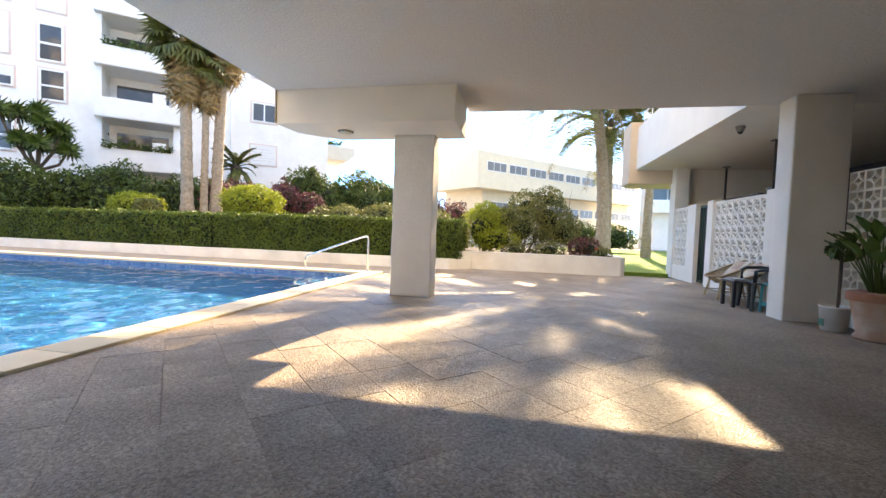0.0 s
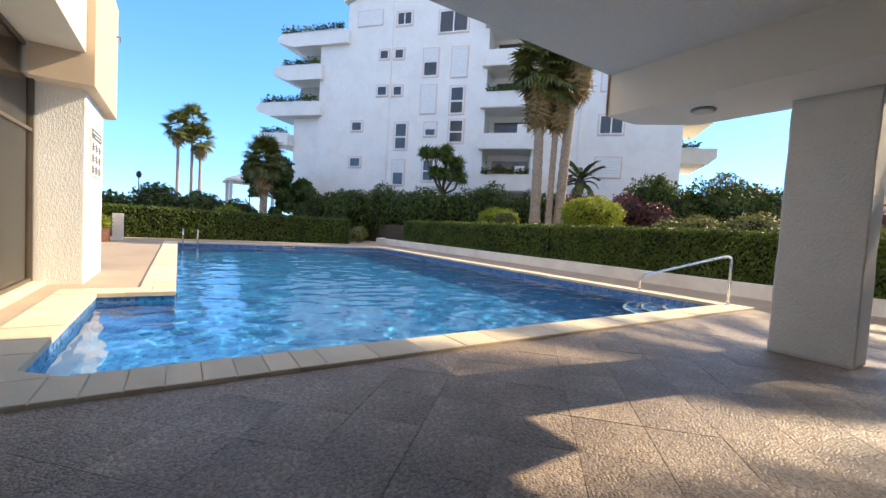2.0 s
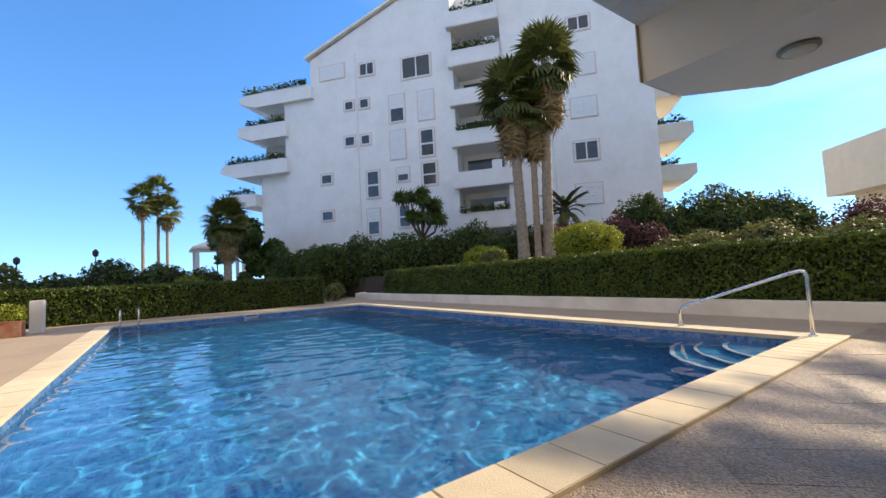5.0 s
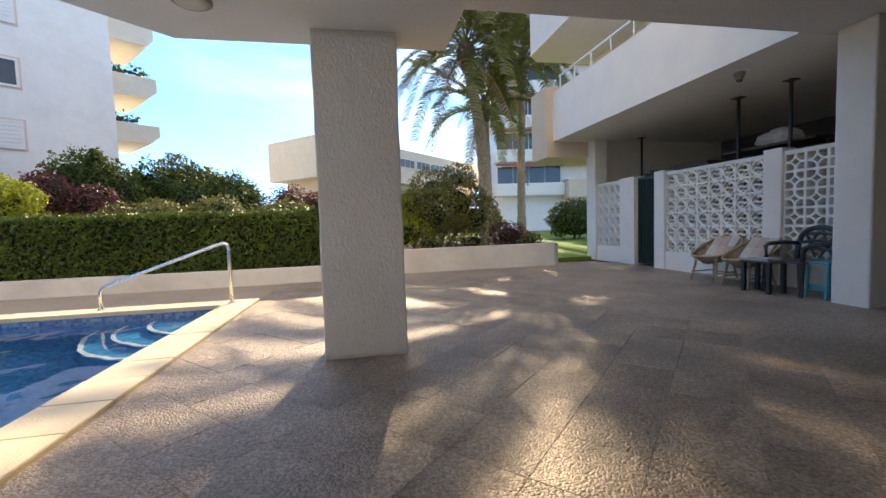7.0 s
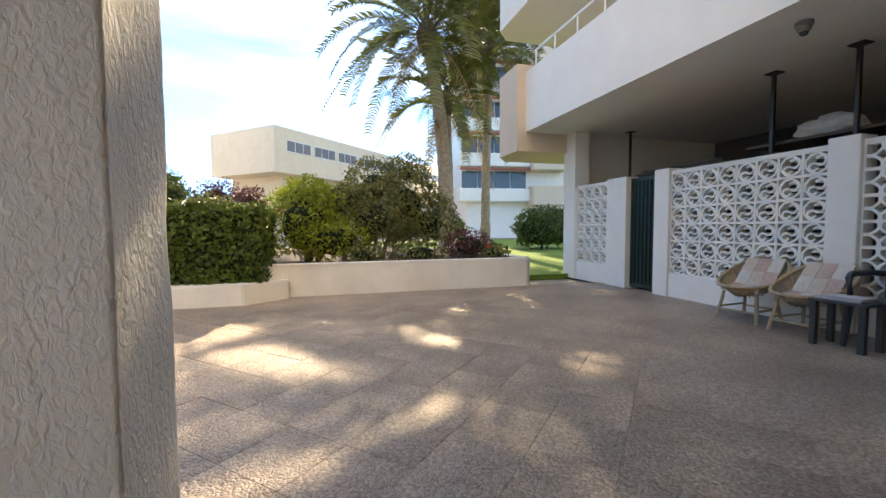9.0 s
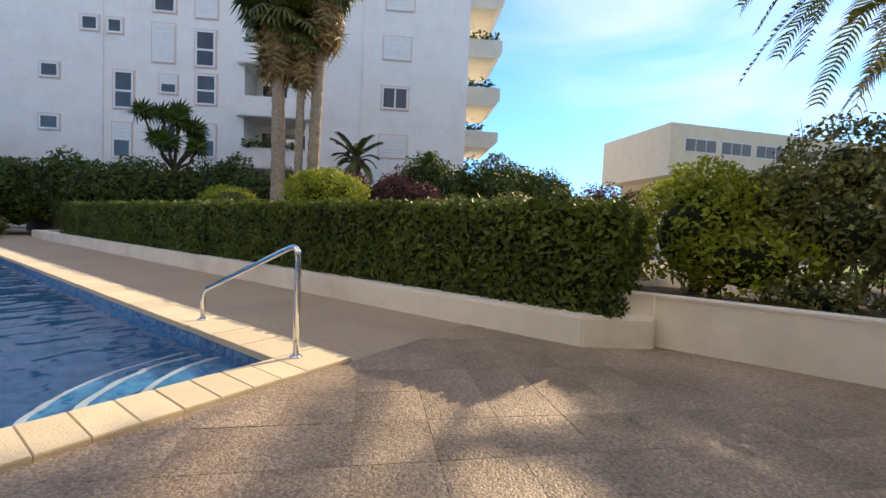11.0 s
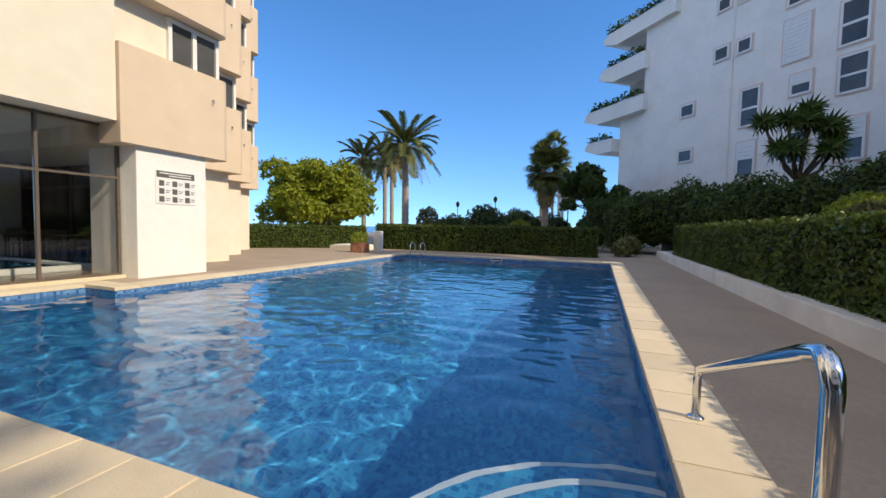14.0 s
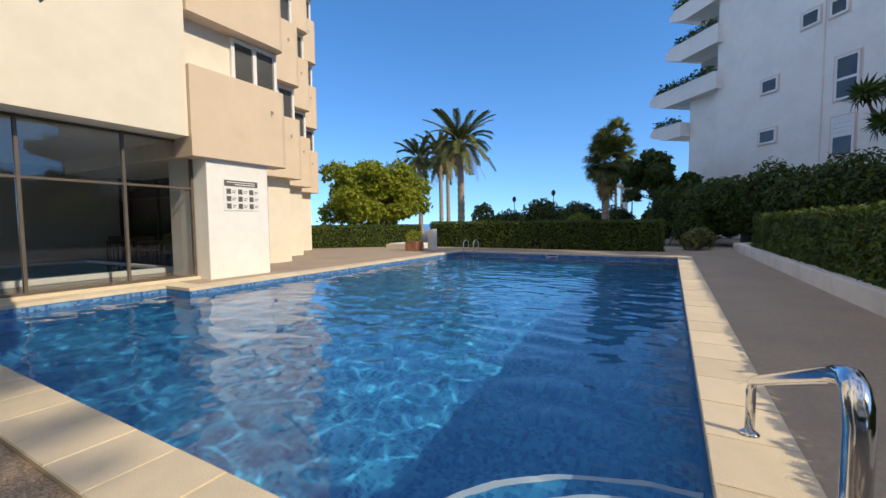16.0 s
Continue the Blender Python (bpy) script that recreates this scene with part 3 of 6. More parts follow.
def tower_bays():
    """The tower's bays step back in a zigzag; each has its parapet box and a window above."""
    cols = [(-9.2, -6.70, -0.93, -3.4), (-11.3, -9.25, -2.7, -6.0), (-13.5, -11.35, -4.6, -8.0), (-15.9, -13.55, -6.7, -12.0)]
    for c, (x0, x1, yf, yb) in enumerate(cols):
        bm = B()
        box(bm, x0 + 0.25, x1 - 0.01, yb - 4, yf - 0.42, 2.72, 12.0 if c < 2 else 21)
        if c:
            box(bm, x0 + 0.25, x0 + (1.1 if c == 1 else 0.9), yf - 0.70, yf - 0.42, -0.02, 2.72)
            box(bm, x0 + 0.25, x1, yb - 4, yb, -0.02, 2.72)
        structure("wall_tower_bay", bm, M["cream"], "cream rendered tower wall behind the bays", "wall")
        for k in range(3 if c < 2 else 6):
            z = 2.70 + 2.98 * k
            t = thing("tower_bay", "beige rendered bay parapet with rounded corner on the tower", "bay", "tower bays", kind="structure")
            bm = B()
            r = 0.22
            poly = [(x0 + 0.02, yb), (x1, yb), (x1, yf)] + [(x0 + r - r * math.sin(a), yf - r + r * math.cos(a)) for a in (math.pi / 2 * i / 5 for i in range(6))]
            if c == 0:
                poly = [(x0 + 0.02, -1.57), (x1, -1.57), (x1, yf)] + poly[3:]
            prism(bm, poly, z, z + 1.90)
            bmesh.ops.recalc_face_normals(bm, faces=bm.faces)
            part("parapet", bm, M["beige"], t)
            w0, w1 = x0 + 0.03, x0 + 1.30
            yw = yf - 0.40
            win = part("window", frame_bm(w0, w1, z + 1.92, z + 2.96, yw, 0.085, 0.07), M["white_frame"], t)
            bm = B()
            box(bm, w0 + 0.06, w1 - 0.06, yw - 0.01, yw + 0.012, z + 1.98, z + 2.90)
            part("pane", bm, M["dark_glass"], win)
            bm = B()
            tube(bm, [(x0 + 0.5, yf, z + 1.35), (x0 + 0.5, yf + 0.06, z + 1.35), (x0 + 0.5, yf + 0.06, z + 1.27)], 0.014, 6)
            part("spout", bm, M["grey_metal"], t)


def frame_bm(x0, x1, z0, z1, y, w=0.06, d=0.05, mid=True):
    """A window frame facing +y at plane y."""
    bm = B()
    box(bm, x0, x1, y - d, y + d, z0, z0 + w)
    box(bm, x0, x1, y - d, y + d, z1 - w, z1)
    box(bm, x0, x0 + w, y - d, y + d, z0 + w, z1 - w)
    box(bm, x1 - w, x1, y - d, y + d, z0 + w, z1 - w)
    if mid:
        m = (x0 + x1) / 2
        box(bm, m - w * 0.6, m + w * 0.6, y - d * 0.8, y + d * 0.8, z0 + w, z1 - w)
    return bm


tower_bays()

# glass wall
gw = thing("window_room", "large bronze-framed glass wall of the pool room", "window", kind="structure")
GX = [-2.52, -3.35, -4.2, -5.72, -7.03]
bm = B()
for x in GX:
    box(bm, x - 0.024, x + 0.024, -1.66, -1.58, 0.05, 3.098)
for z in (0.05, 2.03, 3.045):
    box(bm, GX[-1], GX[0], -1.65, -1.59, z, z + 0.045)
part("frame", bm, M["bronze"], gw)
for a, b in zip(GX[1:], GX):
    for z0, z1 in ((0.097, 2.03), (2.077, 3.045)):
        bm = B()
        box(bm, a + 0.035, b - 0.035, -1.624, -1.616, z0, z1)
        part("pane", bm, M["glass"], gw)


# white building across the garden
FO, FD = Vector((-27.8, 18.9, 0)), Vector((0.767, 0.642, 0))
FM = Matrix.Translation(FO) @ Matrix.Rotation(math.atan2(FD.y, FD.x), 4, "Z")
# local: x along the facade, -y towards the garden
wb = thing("apartment_building", "white apartment building with terraces and shuttered windows", "building", kind="structure")
wb.matrix_world = FM


def extrude_xz(bm, poly, y0, y1):
    a, b = [bm.verts.new((x, y0, z)) for x, z in poly], [bm.verts.new((x, y1, z)) for x, z in poly]
    bm.faces.new(a)
    bm.faces.new(b[::-1])
    for i in range(len(poly)):
        j = (i + 1) % len(poly)
        bm.faces.new((a[j], a[i], b[i], b[j]))
    bmesh.ops.recalc_face_normals(bm, faces=bm.faces)


for outline, y0, y1 in (([(-15.9, 0), (-13.0, 0), (-13.0, 10.8), (-15.9, 10.8)], 0.4, 9),
                        ([(-13.0, 0), (2.5, 0), (2.5, 24.5), (-2.0, 24.0), (-10.3, 20.4), (-10.3, 18.0), (-13.0, 17.2)], 0, 11),
                        ([(6.35, 0), (16.8, 0), (16.8, 21.5), (6.35, 25)], 0, 11),
                        ([(2.5, 0), (6.35, 0), (6.35, 24.8), (2.5, 24.4)], 2.2, 11),
                        ([(16.8, 0), (18.9, 0), (18.9, 4.6), (16.8, 4.6)], 3, 11)):
    bm = B()
    extrude_xz(bm, outline, y0, y1)
    part("wall", bm, M["white"], wb)
bm = B()
extrude_xz(bm, [(-10.6, 20.45), (-2.0, 24.1), (2.6, 24.6), (2.6, 24.75), (-2.0, 24.3), (-10.7, 20.65)], -0.35, 11)
part("roof_edge", bm, M["kerb"], wb)
for zt in (21.7, 18.5, 15.35, 12.1, 8.85, 5.6):
    bal = part("balcony", (lambda b: (box(b, 2.2, 6.9 if zt < 9 else 6.3, -0.5, 2.2, zt - 1.25, zt - 1.05), box(b, 2.2, 6.9 if zt < 9 else 6.3, -0.55, -0.40, zt - 1.2, zt), b)[-1])(B()), M["white"], wb)
    bm = B()
    box(bm, 2.9, 5.9, 2.14, 2.19, zt + 0.0 - 1.0, zt + 1.5)
    part("terrace_window", bm, M["dark_glass"], bal)
    bm = B()
    box(bm, 5.2, 5.95, -0.2, -0.12, zt, zt + 0.75)
    part("screen", bm, M["white_frame"], bal)
for x0, x1, zb, zt in ((-17.4, -10.0, 16.9, 18.1), (-17.7, -12.6, 13.9, 15.3), (-19.6, -12.6, 10.7, 12.0), (-19.4, -15.9, 8.0, 9.2)):
    bm = B()
    extrude_xz(bm, [(x0, zb + 0.55), (x0 + 1.6, zb), (x1, zb), (x1, zt - 0.1), (x0 + 0.5, zt), (x0, zt - 0.3)], -0.45, 6)
    part("terrace", bm, M["white"], wb)
# wall set back behind the terraces, its shade painted in as grey
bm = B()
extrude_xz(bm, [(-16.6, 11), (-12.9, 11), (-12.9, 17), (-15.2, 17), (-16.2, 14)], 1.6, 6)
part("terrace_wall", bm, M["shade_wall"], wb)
for zb, zt in ((15.9, 17.0), (12.7, 13.9), (9.5, 10.75), (6.7, 7.8)):
    bm = B()
    extrude_xz(bm, [(16.7, zb), (18.6, zb), (19.1, zb + 0.45), (19.1, zt), (16.7, zt)], 0.3, 5)
    part("balcony_end", bm, M["cream"], wb)


def shutter_lines(bm, x0, x1, z0, z1, y, n):
    for i in range(n):
        z = z0 + (z1 - z0) * (i + 0.5) / n
        box(bm, x0, x1, y - 0.02, y + 0.012, z - (z1 - z0) / n * 0.47, z + (z1 - z0) / n * 0.47)


def facade_window(x0, x1, z0, z1, kind):
    """kind: dark (glass), half (shutter half down), shut (rolled-down shutter), two (two casements)."""
    bm = B()
    w, y = 0.11, -0.03
    for a, b, c, d in ((x0, x1, z0, z0 + w), (x0, x1, z1 - w, z1), (x0, x0 + w, z0 + w, z1 - w), (x1 - w, x1, z0 + w, z1 - w)):
        box(bm, a, b, y - 0.05, 0.02, c, d)
    if kind == "two":
        box(bm, (x0 + x1) / 2 - 0.05, (x0 + x1) / 2 + 0.05, y - 0.04, 0.02, z0 + w, z1 - w)
    if kind == "dark" and z1 - z0 > 1.8:
        box(bm, x0 + w, x1 - w, y - 0.04, 0.02, z0 + (z1 - z0) * 0.44, z0 + (z1 - z0) * 0.50)
    win = part("window", bm, M["white_frame"], wb)
    bm = B()
    box(bm, x0 - 0.10, x1 + 0.10, -0.018, 0.0, z0 - 0.10, z1 + 0.10)
    part("surround", bm, M["pink"], win, "pale pink painted surround")
    bm = B()
    box(bm, x0 + w, x1 - w, -0.045, -0.02, z0 + w, z1 - w)
    part("pane", bm, M["dark_glass"], win)
    if kind in ("shut", "half", "two_shut"):
        bm = B()
        lo = z0 + w if kind != "half" else z0 + (z1 - z0) * 0.5
        shutter_lines(bm, x0 + w, x1 - w, lo, z1 - w, -0.055, max(4, int((z1 - lo) / 0.22)))
        part("shutter", bm, M["white_frame"], win, "white roller shutter")


for row in ((-9.3, -7.0, 18.35, 19.6, "shut"), (-5.6, -4.2, 18.1, 19.25, "two"), (-1.8, 0.7, 17.15, 19.0, "two"),
            (-7.1, -6.2, 15.35, 16.2, "dark"), (-5.7, -4.8, 15.3, 16.2, "dark"), (-7.2, -6.2, 12.25, 13.15, "dark"), (-5.7, -4.8, 12.2, 13.1, "dark"),
            (-9.55, -8.45, 9.25, 10.15, "dark"), (-9.6, -8.45, 6.1, 7.0, "dark"), (-3.0, -1.7, 13.7, 16.0, "half"), (-0.5, 0.8, 13.55, 15.95, "shut"),
            (-3.05, -1.75, 10.65, 13.0, "shut"), (-0.5, 0.7, 10.55, 12.8, "dark"), (-5.3, -4.15, 7.65, 9.95, "dark"), (-2.6, -1.55, 8.75, 9.9, "half"),
            (-0.45, 0.8, 8.2, 10.1, "dark"), (-5.35, -4.25, 4.6, 6.75, "half"), (-2.6, -1.55, 5.0, 6.85, "dark"), (-0.4, 0.8, 4.9, 7.0, "half"),
            (11.3, 12.9, 18.45, 19.6, "two"), (11.3, 13.05, 15.1, 16.6, "two_shut"), (11.2, 12.95, 11.95, 13.4, "two_shut"),
            (11.2, 12.9, 8.75, 10.2, "two"), (11.15, 12.9, 5.6, 7.05, "two_shut")):
    facade_window(*row)
for x in (-5.95, 9.85):
    bm = B()
    tube(bm, [(x, -0.05, 0.5), (x, -0.05, 20.2)], 0.06, 8)
    part("drainpipe", bm, M["white"], wb)

PLANTS = [(-17.0, -10.5, -0.2, 18.25), (-16.8, -13.0, -0.2, 15.35), (-19.0, -13.0, -0.2, 12.05), (-19.0, -16.2, -0.2, 9.2),
          (2.6, 6.0, -0.35, 21.75), (2.6, 6.0, -0.35, 18.55), (2.6, 6.0, -0.35, 12.1), (2.6, 6.4, -0.35, 5.7), (16.9, 19.0, 0.6, 13.95), (16.9, 18.8, 0.6, 10.8), (16.9, 18.0, 0.6, 7.9)]

# low building on the slope and the block behind the palms
lb = thing("low_building", "long low cream building with a window strip", "building", kind="structure")
lb.matrix_world = Matrix.Translation((-3.8, 39.2, 0)) @ Matrix.Rotation(math.atan2(0.73, 0.68), 4, "Z")
bm = B()
box(bm, 0, 30, 0, 8, 5.6, 9.3)
box(bm, 2, 30, 1.5, 8, 0, 5.6)
part("wall", bm, M["sand"], lb)
for z0, z1 in ((7.35, 8.35), (3.4, 4.5)):
    for i in range(9):
        y = -0.03 if z0 > 5 else 1.47
        bm = B()
        x = 1.2 + 3.1 * i + (2 if z0 < 5 else 0)
        box(bm, x, x + 2.7, y, y + 0.06, z0, z1)
        win = part("window", bm, M["white_frame"], lb)
        for k in range(3):
            bm = B()
            box(bm, x + 0.07 + 0.88 * k, x + 0.87 + 0.88 * k, y - 0.02, y + 0.02, z0 + 0.08, z1 - 0.08)
            part("pane", bm, M["pale_glass"], win)

eb = thing("apartment_building", "white apartment block with beige bays behind the palms", "building", kind="structure")
eb.matrix_world = Matrix.Translation((12.4, 40.8, 0)) @ Matrix.Rotation(radians(-8), 4, "Z")
bm = B()
box(bm, 0.6, 30, 0.6, 12, 0, 27)
part("wall", bm, M["soffit"], eb)
for k in range(8):
    z = 3.5 + 3.3 * k
    bm = B()
    box(bm, -0.3, 6.6, -0.5, 1.5, z, z + 1.25, 0.1)
    bal = part("balcony", bm, M["soffit"], eb)
    bm = B()
    box(bm, -0.2, 6.5, -0.62, -0.3, z + 2.95, z + 3.15)
    part("awning", bm, mat("red_awning", (0.42, 0.12, 0.08), 0.8) if k == 0 else bpy.data.materials["red_awning"], bal, "faded red awning")
    for i in range(4):
        bm = B()
        box(bm, 0.1 + 1.62 * i, 1.6 + 1.62 * i, 0.5, 0.58, z + 1.3, z + 2.95)
        part("glazing", bm, M["dark_glass"], bal)
    bm = B()
    box(bm, 6.6, 10.1, -1.3, 0.6, z - 0.4, z + 1.5, 0.12)
    part("bay", bm, M["beige"], eb)
    win = part("window", (lambda b: (box(b, 10.4, 16.3, 0.5, 0.6, z + 1.3, z + 3.0), b)[-1])(B()), M["white_frame"], eb)
    for i in range(4):
        bm = B()
        box(bm, 10.5 + 1.45 * i, 11.85 + 1.45 * i, 0.47, 0.55, z + 1.38, z + 2.92)
        part("pane", bm, M["dark_glass"], win)
bm = B()
box(bm, 11.5, 14.5, 0.52, 0.62, 0.2, 2.2)
part("garage_door", bm, M["dark_metal"], eb)


# ================================================================ plants
RNG = np.random.default_rng(7)


def mesh_from(name, verts, faces, material, parent=None, label=""):
    me = bpy.data.meshes.new(name)
    me.from_pydata(verts, [], faces)
    me.materials.append(material)
    ob = new(name, me)
    if parent:
        ob.parent = parent
    return tagged(ob, label)


def leaf_mesh(name, centers, normals, size, material, parent, tilt=0.8, long=1.7):
    """Many small pointed leaves at the given places, each turned its own way."""
    n = len(centers)
    c = np.asarray(centers, float)
    nv = np.asarray(normals, float) + RNG.normal(0, tilt, (n, 3))
    nv /= np.linalg.norm(nv, axis=1, keepdims=True) + 1e-9
    a = np.cross(nv, RNG.normal(0, 1, (n, 3)))
    a /= np.linalg.norm(a, axis=1, keepdims=True) + 1e-9
    b = np.cross(nv, a)
    s = size * RNG.uniform(0.6, 1.35, (n, 1))
    v = np.empty((n, 4, 3))
    v[:, 0], v[:, 1], v[:, 2], v[:, 3] = c - a * s * long / 2, c + b * s * 0.45 + nv * s * 0.12, c + a * s * long / 2, c - b * s * 0.45 + nv * s * 0.12
    f = np.arange(4 * n).reshape(n, 4)
    return mesh_from(name, v.reshape(-1, 3).tolist(), f.tolist(), material, parent)


def box_leaves(x0, x1, y0, y1, z0, z1, density, sides="NSEWT"):
    """Places and normals of leaves spread over the faces of a clipped hedge."""
    pts, nor = [], []
    spec = {"S": ((x1 - x0) * (z1 - z0), (0, -1, 0)), "N": ((x1 - x0) * (z1 - z0), (0, 1, 0)), "W": ((y1 - y0) * (z1 - z0), (-1, 0, 0)),
            "E": ((y1 - y0) * (z1 - z0), (1, 0, 0)), "T": ((x1 - x0) * (y1 - y0), (0, 0, 1))}
    for s in sides:
        area, nn = spec[s]
        n = int(area * density)
        p = np.column_stack([RNG.uniform(x0, x1, n), RNG.uniform(y0, y1, n), RNG.uniform(z0, z1, n)])
        if s in "SN":
            p[:, 1] = (y0 if s == "S" else y1)
        elif s in "WE":
            p[:, 0] = (x0 if s == "W" else x1)
        else:
            p[:, 2] = z1
        p += np.outer(RNG.normal(0.005, 0.028, n), nn)
        bump = np.array([noise.noise(Vector(q * 2.2)) for q in p]) * 0.05
        p += np.outer(bump, nn)
        pts.append(p)
        nor.append(np.tile(nn, (n, 1)))
    return np.vstack(pts), np.vstack(nor)


def clipped_hedge(x0, x1, y0, y1, z0, z1, density, size, label, sides="NSEWT", m=None, leaf="hedge"):
    t = thing("hedge", label, "hedge")
    # solid dark core: blocks light and stands for the hedge's inner shade
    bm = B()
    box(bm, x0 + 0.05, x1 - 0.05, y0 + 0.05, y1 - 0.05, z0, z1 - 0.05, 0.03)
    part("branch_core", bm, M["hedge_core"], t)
    p, nn = box_leaves(x0, x1, y0, y1, z0 + 0.04, z1, density, sides)
    leaf_mesh("foliage", p, nn, size, M[leaf], t, 0.7)
    if m:
        t.matrix_world = m
    return t


def blob_points(center, radii, n, rough=0.22, freq=1.3, lower=-0.75):
    """Places over a lumpy ellipsoid."""
    d = RNG.normal(0, 1, (int(n * 1.6), 3))
    d /= np.linalg.norm(d, axis=1, keepdims=True)
    d = d[d[:, 2] > lower][:n]
    off = RNG.uniform(0, 50, 3)
    r = np.array([1 + rough * noise.noise(Vector(q * freq * 2 + off)) + rough * 0.6 * noise.noise(Vector(q * freq * 5 + off)) for q in d])
    r *= RNG.uniform(0.82, 1.05, len(d))
    return np.asarray(center) + d * r[:, None] * np.asarray(radii), d


def shrub(label, name, blobs, density, size, leaf, core=0.72, category="shrub", tilt=0.8):
    """A bush of several lumps: (x, y, z, rx, ry, rz)."""
    t = thing(name, label, category)
    base = min(b[2] - b[5] for b in blobs)
    pts, nor = [], []
    bm = B()
    for x, y, z, rx, ry, rz in blobs:
        n = int(density * 4 * math.pi * ((rx * ry) ** 1.6 / 3 + (rx * rz) ** 1.6 / 3 + (ry * rz) ** 1.6 / 3) ** (1 / 1.6))
        p, d = blob_points((x, y, z), (rx, ry, rz), n)
        pts.append(p)
        nor.append(d)
        # dark lump behind the leaves, painted as inner shade and stopping light
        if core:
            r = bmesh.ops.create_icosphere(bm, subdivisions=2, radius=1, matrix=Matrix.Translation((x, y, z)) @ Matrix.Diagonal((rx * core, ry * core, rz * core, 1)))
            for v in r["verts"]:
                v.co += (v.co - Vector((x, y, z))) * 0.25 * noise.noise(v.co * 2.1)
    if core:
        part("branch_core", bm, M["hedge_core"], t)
    else:
        bm.free()
    x, y = blobs[0][0], blobs[0][1]
    bm = B()
    for i in range(5):
        b = blobs[i % len(blobs)]
        tube(bm, [(x + 0.06 * i - 0.12, y + 0.05 * (i % 2), base - 0.35), ((x + b[0]) / 2 + 0.1, (y + b[1]) / 2, (base + b[2]) / 2), (b[0], b[1], b[2])], [0.035, 0.025, 0.012], 5)
    part("stem", bm, M["bark"], t)
    leaf_mesh("foliage", np.vstack(pts), np.vstack(nor), size, M[leaf], t, tilt)
    return t


def frond_mesh(name, length, droop, pairs, leaflet, material, rise=0.5, limp=0.0, wide=0.024):
    """A feather leaf along +x: a curved rib with thin leaflets on both sides."""
    v, f = [], []

    def at(s):
        return Vector((length * (s - 0.18 * droop * s * s), 0, length * (rise * s - droop * s * s)))
    rib = [at(i / 10) for i in range(11)]
    for i, p in enumerate(rib):
        w = 0.035 * (1 - 0.85 * i / 10)
        v += [p + Vector((0, w, 0)), p + Vector((0, -w, 0)), p + Vector((0, 0, -w))]
    for i in range(10):
        a, b = 3 * i, 3 * i + 3
        f += [(a, b, b + 1, a + 1), (a + 1, b + 1, b + 2, a + 2), (a + 2, b + 2, b, a)]
    for i in range(pairs):
        s = 0.16 + 0.84 * i / pairs
        p, q = at(s), at(min(1, s + 0.02))
        d = (q - p).normalized()
        L = leaflet * (0.55 + 0.9 * math.sin(math.pi * min(1, 0.18 + s * 0.72)) * 0.75)
        for side in (1, -1):
            jit = RNG.uniform(-0.15, 0.15)
            out = (d * 0.62 + Vector((0, side * 0.75, 0.28 - limp + jit))).normalized()
            tip = p + out * L + Vector((0, 0, -L * (0.22 + 0.5 * limp)))
            mid = p + out * L * 0.5 + Vector((0, 0, L * 0.02))
            wv = d * wide
            k = len(v)
            v += [p - wv, p + wv, mid + wv * 1.1, mid - wv * 1.1, tip]
            f += [(k, k + 1, k + 2, k + 3), (k + 3, k + 2, k + 4)]
    me = bpy.data.meshes.new(name)
    me.from_pydata([tuple(q) for q in v], [], f)
    me.materials.append(material)
    return me


def trunk_bm(base, top, r0, r1, rings=26, sides=12, bend=0.3):
    bm = B()
    pts, rad = [], []
    b, t = Vector(base), Vector(top)
    side = Vector((t.x - b.x, t.y - b.y, 0))
    for i in range(rings + 1):
        s = i / rings
        p = b.lerp(t, s) - side * bend * math.sin(math.pi * s)
        pts.append(p)
        rad.append((r0 * (1 - s) + r1 * s) * (1.06 if i % 2 else 0.95) * (1.25 - 0.25 * min(1, s * 6)))
    tube(bm, pts, rad, sides)
    return bm


def feather_palm(name, label, base, top, r0, r1, n, length, leaflet=0.55, dry=6, group="palms", wide=0.024):
    t = thing(name, label, "palm tree", group)
    part("trunk", trunk_bm(base, top, r0, r1), M["trunk"], t)
    bm = B()
    lathe(bm, [(r1 * 1.0, -0.7), (r1 * 1.7, -0.25), (r1 * 1.9, 0.1), (r1 * 1.2, 0.5), (0.05, 0.8)], 14, top)
    part("crown_boss", bm, M["bark"], t)
    kinds = [frond_mesh("frond", length * RNG.uniform(0.9, 1.05), d, 46, leaflet, M["palm"], r, 0.0, wide) for d, r in ((0.4, 1.0), (0.62, 0.85), (0.8, 0.66), (0.86, 0.42), (0.86, 0.12))]
    old = frond_mesh("dry_frond", length * 0.8, 0.75, 30, leaflet * 0.8, M["palm_dry"], -0.35, 0.6)
    for i in range(n + dry):
        s = i / n
        k = min(4, int(5 * s ** 1.5)) if i < n else 4
        ob = new("frond" if i < n else "dry_frond", kinds[k] if i < n else old)
        ob.parent = t
        ob.matrix_local = Matrix.Translation(top) @ Matrix.Translation((0, 0, 0.45 - 0.6 * min(1, s))) @ Matrix.Rotation(i * 2.399 + RNG.uniform(-0.2, 0.2), 4, "Z") @ Matrix.Rotation(RNG.uniform(-0.18, 0.18), 4, "X") @ Matrix.Rotation(RNG.uniform(-0.12, 0.12), 4, "Y")
    return t


